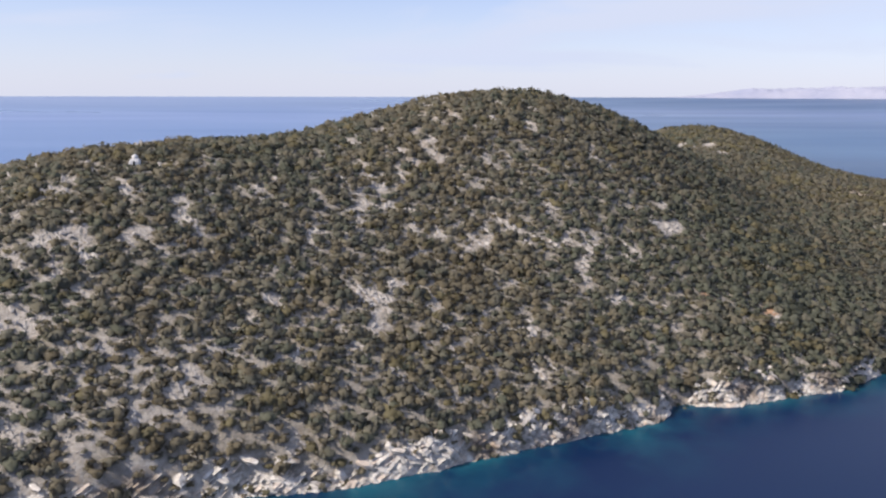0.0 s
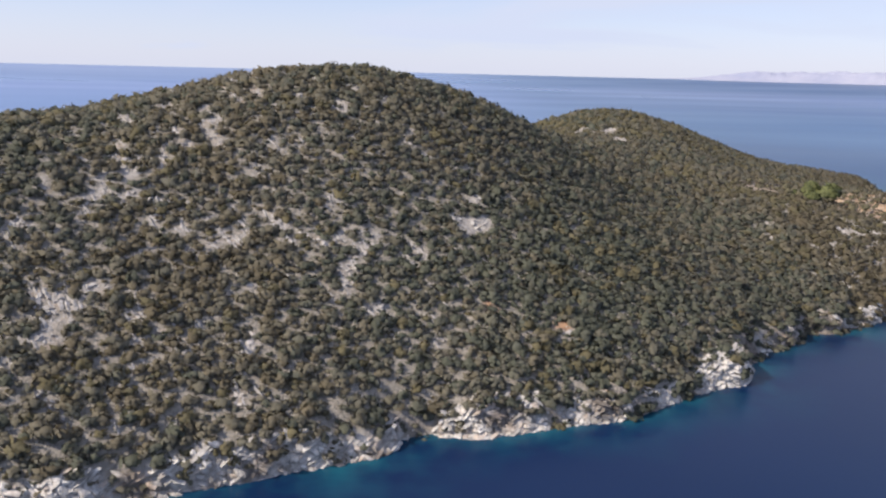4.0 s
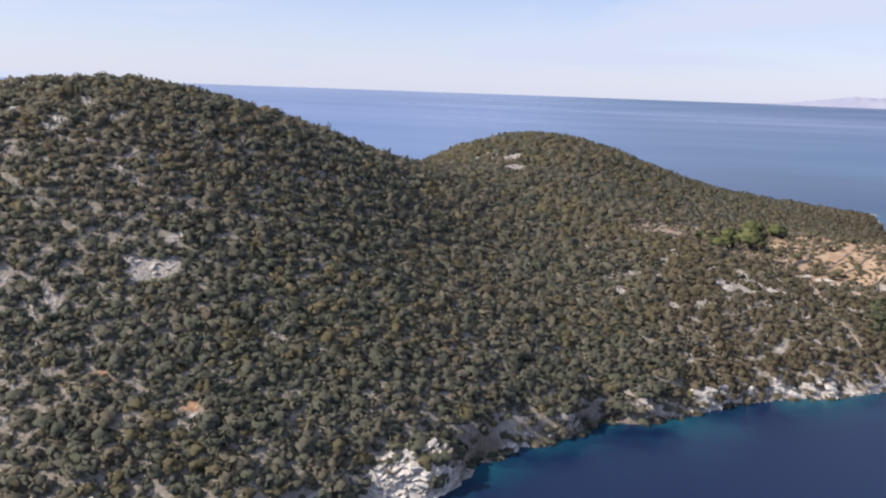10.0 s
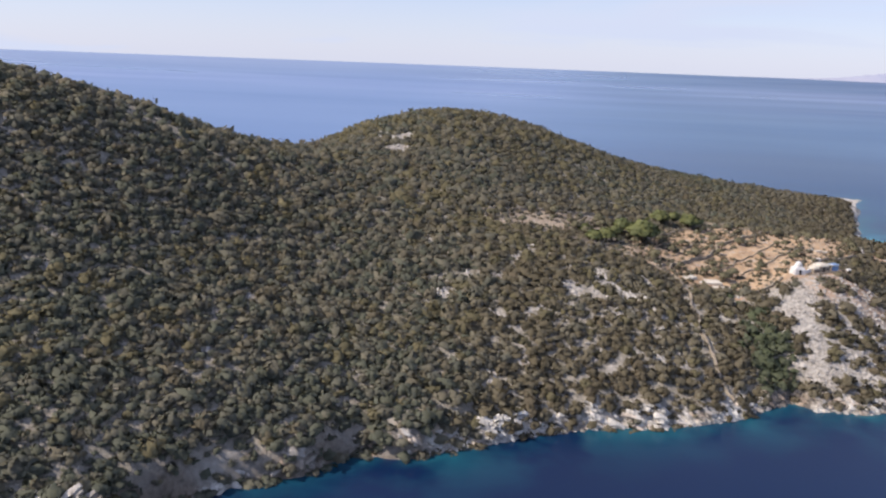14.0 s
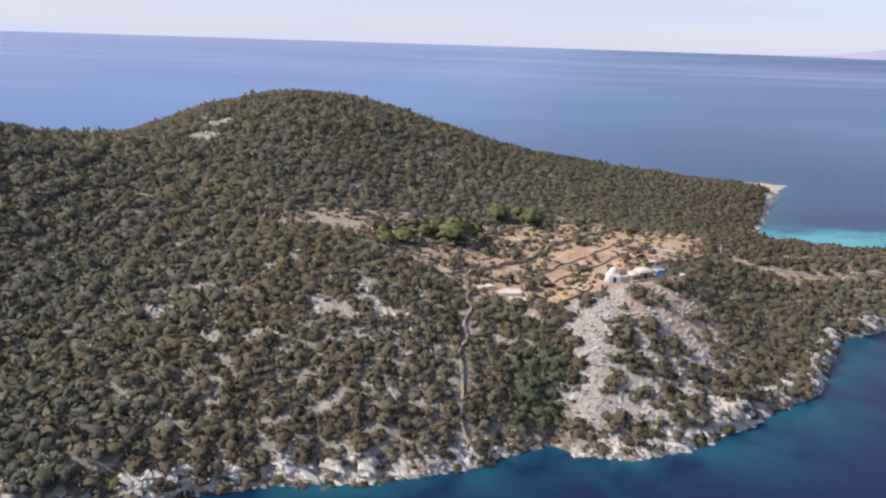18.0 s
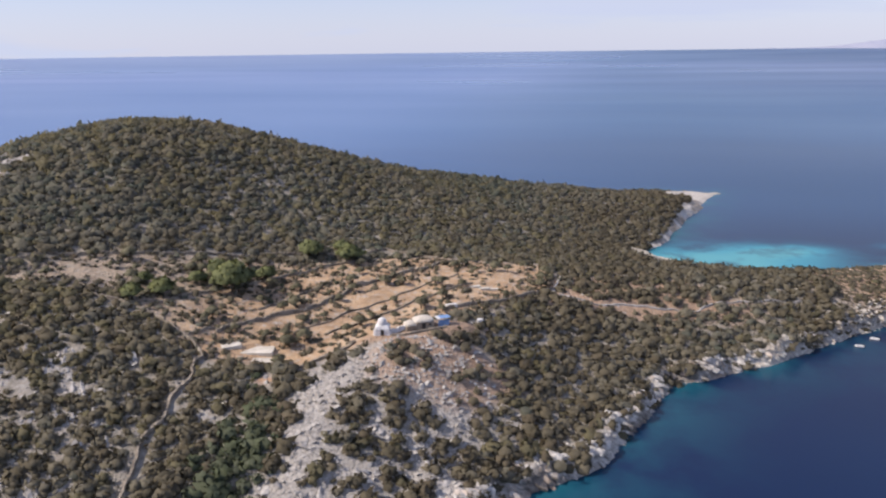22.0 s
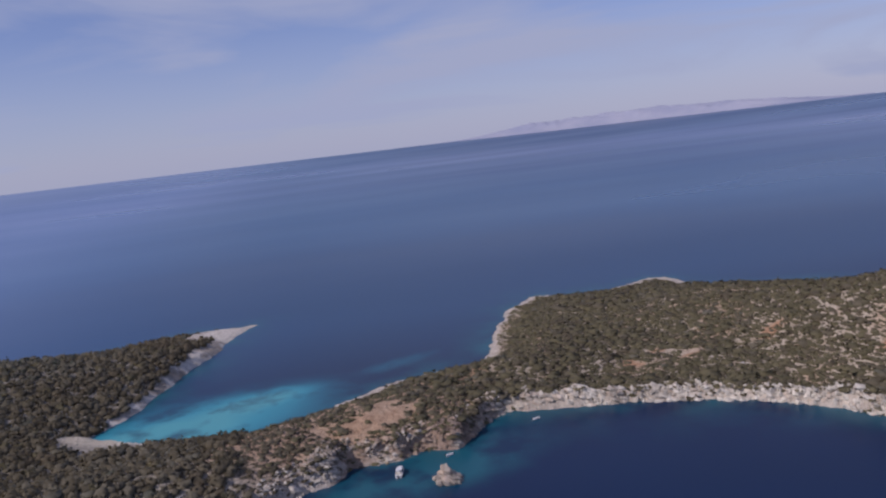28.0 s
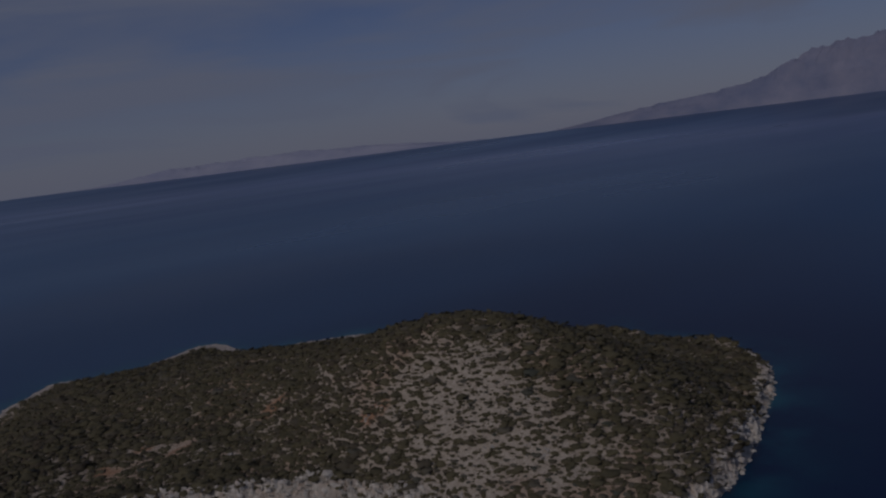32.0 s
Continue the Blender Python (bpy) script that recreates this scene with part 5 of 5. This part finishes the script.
ok = (f > -1.5) & (patchy + 0.35 * rng.normal(size=len(x)) > 0.12 - 0.62 * smooth(255, 210, x)) & (on_knoll(x, y) > 1.4) & (openness(x, y, None, PLOTS) < 0.5) & (np.hypot(x - 293, y - 402) > 4)
x, y = x[ok], y[ok]
tagged(planted("field_shrubs", PLAIN, np.stack([x, y, height(x, y) - 0.05], 1), rng.uniform(0.4, 1.15, len(x)), np.clip(rng.normal(0.6, 0.2, len(x)), 0, 1), M["leaves"]), "low dry shrubs dotted over the terraced fields", "bushes", kind="stuff")


# ---- boats ----
def hull(bm, long, wide, tall, sheer=0.25):
    """An open boat's hull, bow towards +y, keel at z = -0.2."""
    rows = []
    for k in range(9):
        u = k / 8
        half = wide / 2 * (1 - max(0.0, (u - 0.45) / 0.55) ** 2.2) * (0.86 + 0.14 * min(1, u * 3))
        y, top = (u - 0.5) * long, tall * (1 + sheer * u * u)
        rows.append([bm.verts.new((sx * half * w, y, z)) for sx, w, z in ((-1, 1.0, top), (-1, 0.8, 0.05), (0, 0.0, -0.2), (1, 0.8, 0.05), (1, 1.0, top))])
    for a, b in zip(rows, rows[1:]):
        for i in range(4):
            bm.faces.new((a[i], a[i + 1], b[i + 1], b[i]))
    bm.faces.new(rows[0])
    bmesh.ops.remove_doubles(bm, verts=bm.verts, dist=0.01)
    bmesh.ops.recalc_face_normals(bm, faces=bm.faces)
    bmesh.ops.solidify(bm, geom=bm.faces[:], thickness=0.05)


def dinghy(x, y, turn, long, label):
    top = empty("dinghy", x, y, 0.0, turn, label, "boat", "dinghies at anchor")
    wide = long * 0.42
    bm = bmesh.new()
    hull(bm, long, wide, 0.42)
    part("hull", bm, M["boat_paint"], top)
    bm = bmesh.new()
    block(bm, 0, 0, 0.02, wide * 0.75, long * 0.7, 0.06, bevel=0.01)
    part("floor", bm, M["boat_floor"], top)
    for y_at in (-0.22, 0.15):
        bm = bmesh.new()
        block(bm, 0, y_at * long, 0.28, wide * 0.85, 0.22, 0.05, bevel=0.01)
        part("thwart", bm, M["boat_paint"], top)
    bm = bmesh.new()
    block(bm, 0, -long / 2 - 0.1, 0.15, 0.22, 0.26, 0.6, bevel=0.05)
    part("outboard_motor", bm, M["dark_opening"], top)
    return top


def motor_boat(x, y, turn):
    top = empty("motor_boat", x, y, 0.0, turn, "white cabin motor boat moored off a rocky cove", "boat")
    bm = bmesh.new()
    hull(bm, 6.6, 2.5, 1.0, 0.35)
    part("hull", bm, M["boat_paint"], top)
    bm = bmesh.new()
    block(bm, 0, -0.3, 0.75, 2.1, 5.4, 0.12, bevel=0.03)
    part("deck", bm, M["boat_floor"], top)
    bm = bmesh.new()
    block(bm, 0, 0.7, 0.85, 1.8, 2.6, 1.15, taper=0.85, bevel=0.12)
    cabin = part("cabin", bm, M["boat_paint"], top)
    bm = bmesh.new()
    block(bm, 0, 0.7, 1.35, 1.75, 2.5, 0.38, taper=0.96, bevel=0.02)
    part("window_band", bm, M["dark_opening"], cabin)
    bm = bmesh.new()
    block(bm, 0, -0.9, 2.1, 1.9, 2.2, 0.07, bevel=0.02)
    canopy = part("canopy", bm, M["boat_paint"], top)
    for sx in (-0.85, 0.85):
        bm = bmesh.new()
        tube(bm, (sx, -1.8, 0.8), (sx, -1.8, 2.1), 0.03, 0.03, 6)
        part("pole", bm, M["boat_floor"], canopy)
    bm = bmesh.new()
    block(bm, 0, -3.45, 0.2, 0.4, 0.4, 0.9, bevel=0.08)
    part("outboard_motor", bm, M["dark_opening"], top)
    return top


motor_boat(431.8, 443.0, -17).scale = (0.8, 0.8, 0.8)
dinghy(399.4, 428.6, 68, 2.4, "small white open dinghy close to the rocks")
dinghy(393.6, 422.0, 80, 2.2, "small white dinghy with a dark waterline")
dinghy(405.4, 434.6, 40, 1.9, "tiny white dinghy beside pale rocks")
dinghy(446.0, 448.8, -70, 2.3, "white dinghy drawn up near a shingle beach")
dinghy(474.5, 462.8, -75, 2.4, "white dinghy anchored under a pale cliff")


# ---- far shores in the haze ----
def far_ridge(name, first, last, top, seed, tone, label):
    """A mountain range on the far side of the sea; bearings in degrees clockwise from north."""
    r = random.Random(seed)
    bm, rows = bmesh.new(), []
    n = int((last - first) * 5)
    for k in range(n + 1):
        u = k / n
        b = radians(first + (last - first) * u)
        h = top(first + (last - first) * u)
        ring = []
        for j in range(7):
            v = j / 6
            far = 4440 + 170 * v
            rough = 1 + 0.22 * noise.noise(Vector((k * 0.11, j * 0.8, seed))) + 0.10 * noise.noise(Vector((k * 0.45, j * 1.7, seed + 9)))
            ring.append(bm.verts.new((SEA_CENTRE[0] + far * math.sin(b), SEA_CENTRE[1] + far * math.cos(b), 48 + (h * math.sin(v * math.pi / 2) ** 1.2 * rough if j else 0))))
        rows.append(ring)
    for a, b in zip(rows, rows[1:]):
        for i in range(6):
            bm.faces.new((a[i], b[i], b[i + 1], a[i + 1]))
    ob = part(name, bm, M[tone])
    return tagged(ob, label, "mountains", kind="structure")


def low_range(b):
    return 8 + 62 * math.exp(-((b - 27.5) / 6.0) ** 2) + 38 * math.exp(-((b - 20) / 3.5) ** 2) + 30 * math.exp(-((b - 35) / 4) ** 2)


def high_range(b):
    return 4 + 85 * float(smooth(45, 56, b)) + 175 * math.exp(-((b - 65.7) / 5.5) ** 2) + 110 * math.exp(-((b - 76) / 7) ** 2)


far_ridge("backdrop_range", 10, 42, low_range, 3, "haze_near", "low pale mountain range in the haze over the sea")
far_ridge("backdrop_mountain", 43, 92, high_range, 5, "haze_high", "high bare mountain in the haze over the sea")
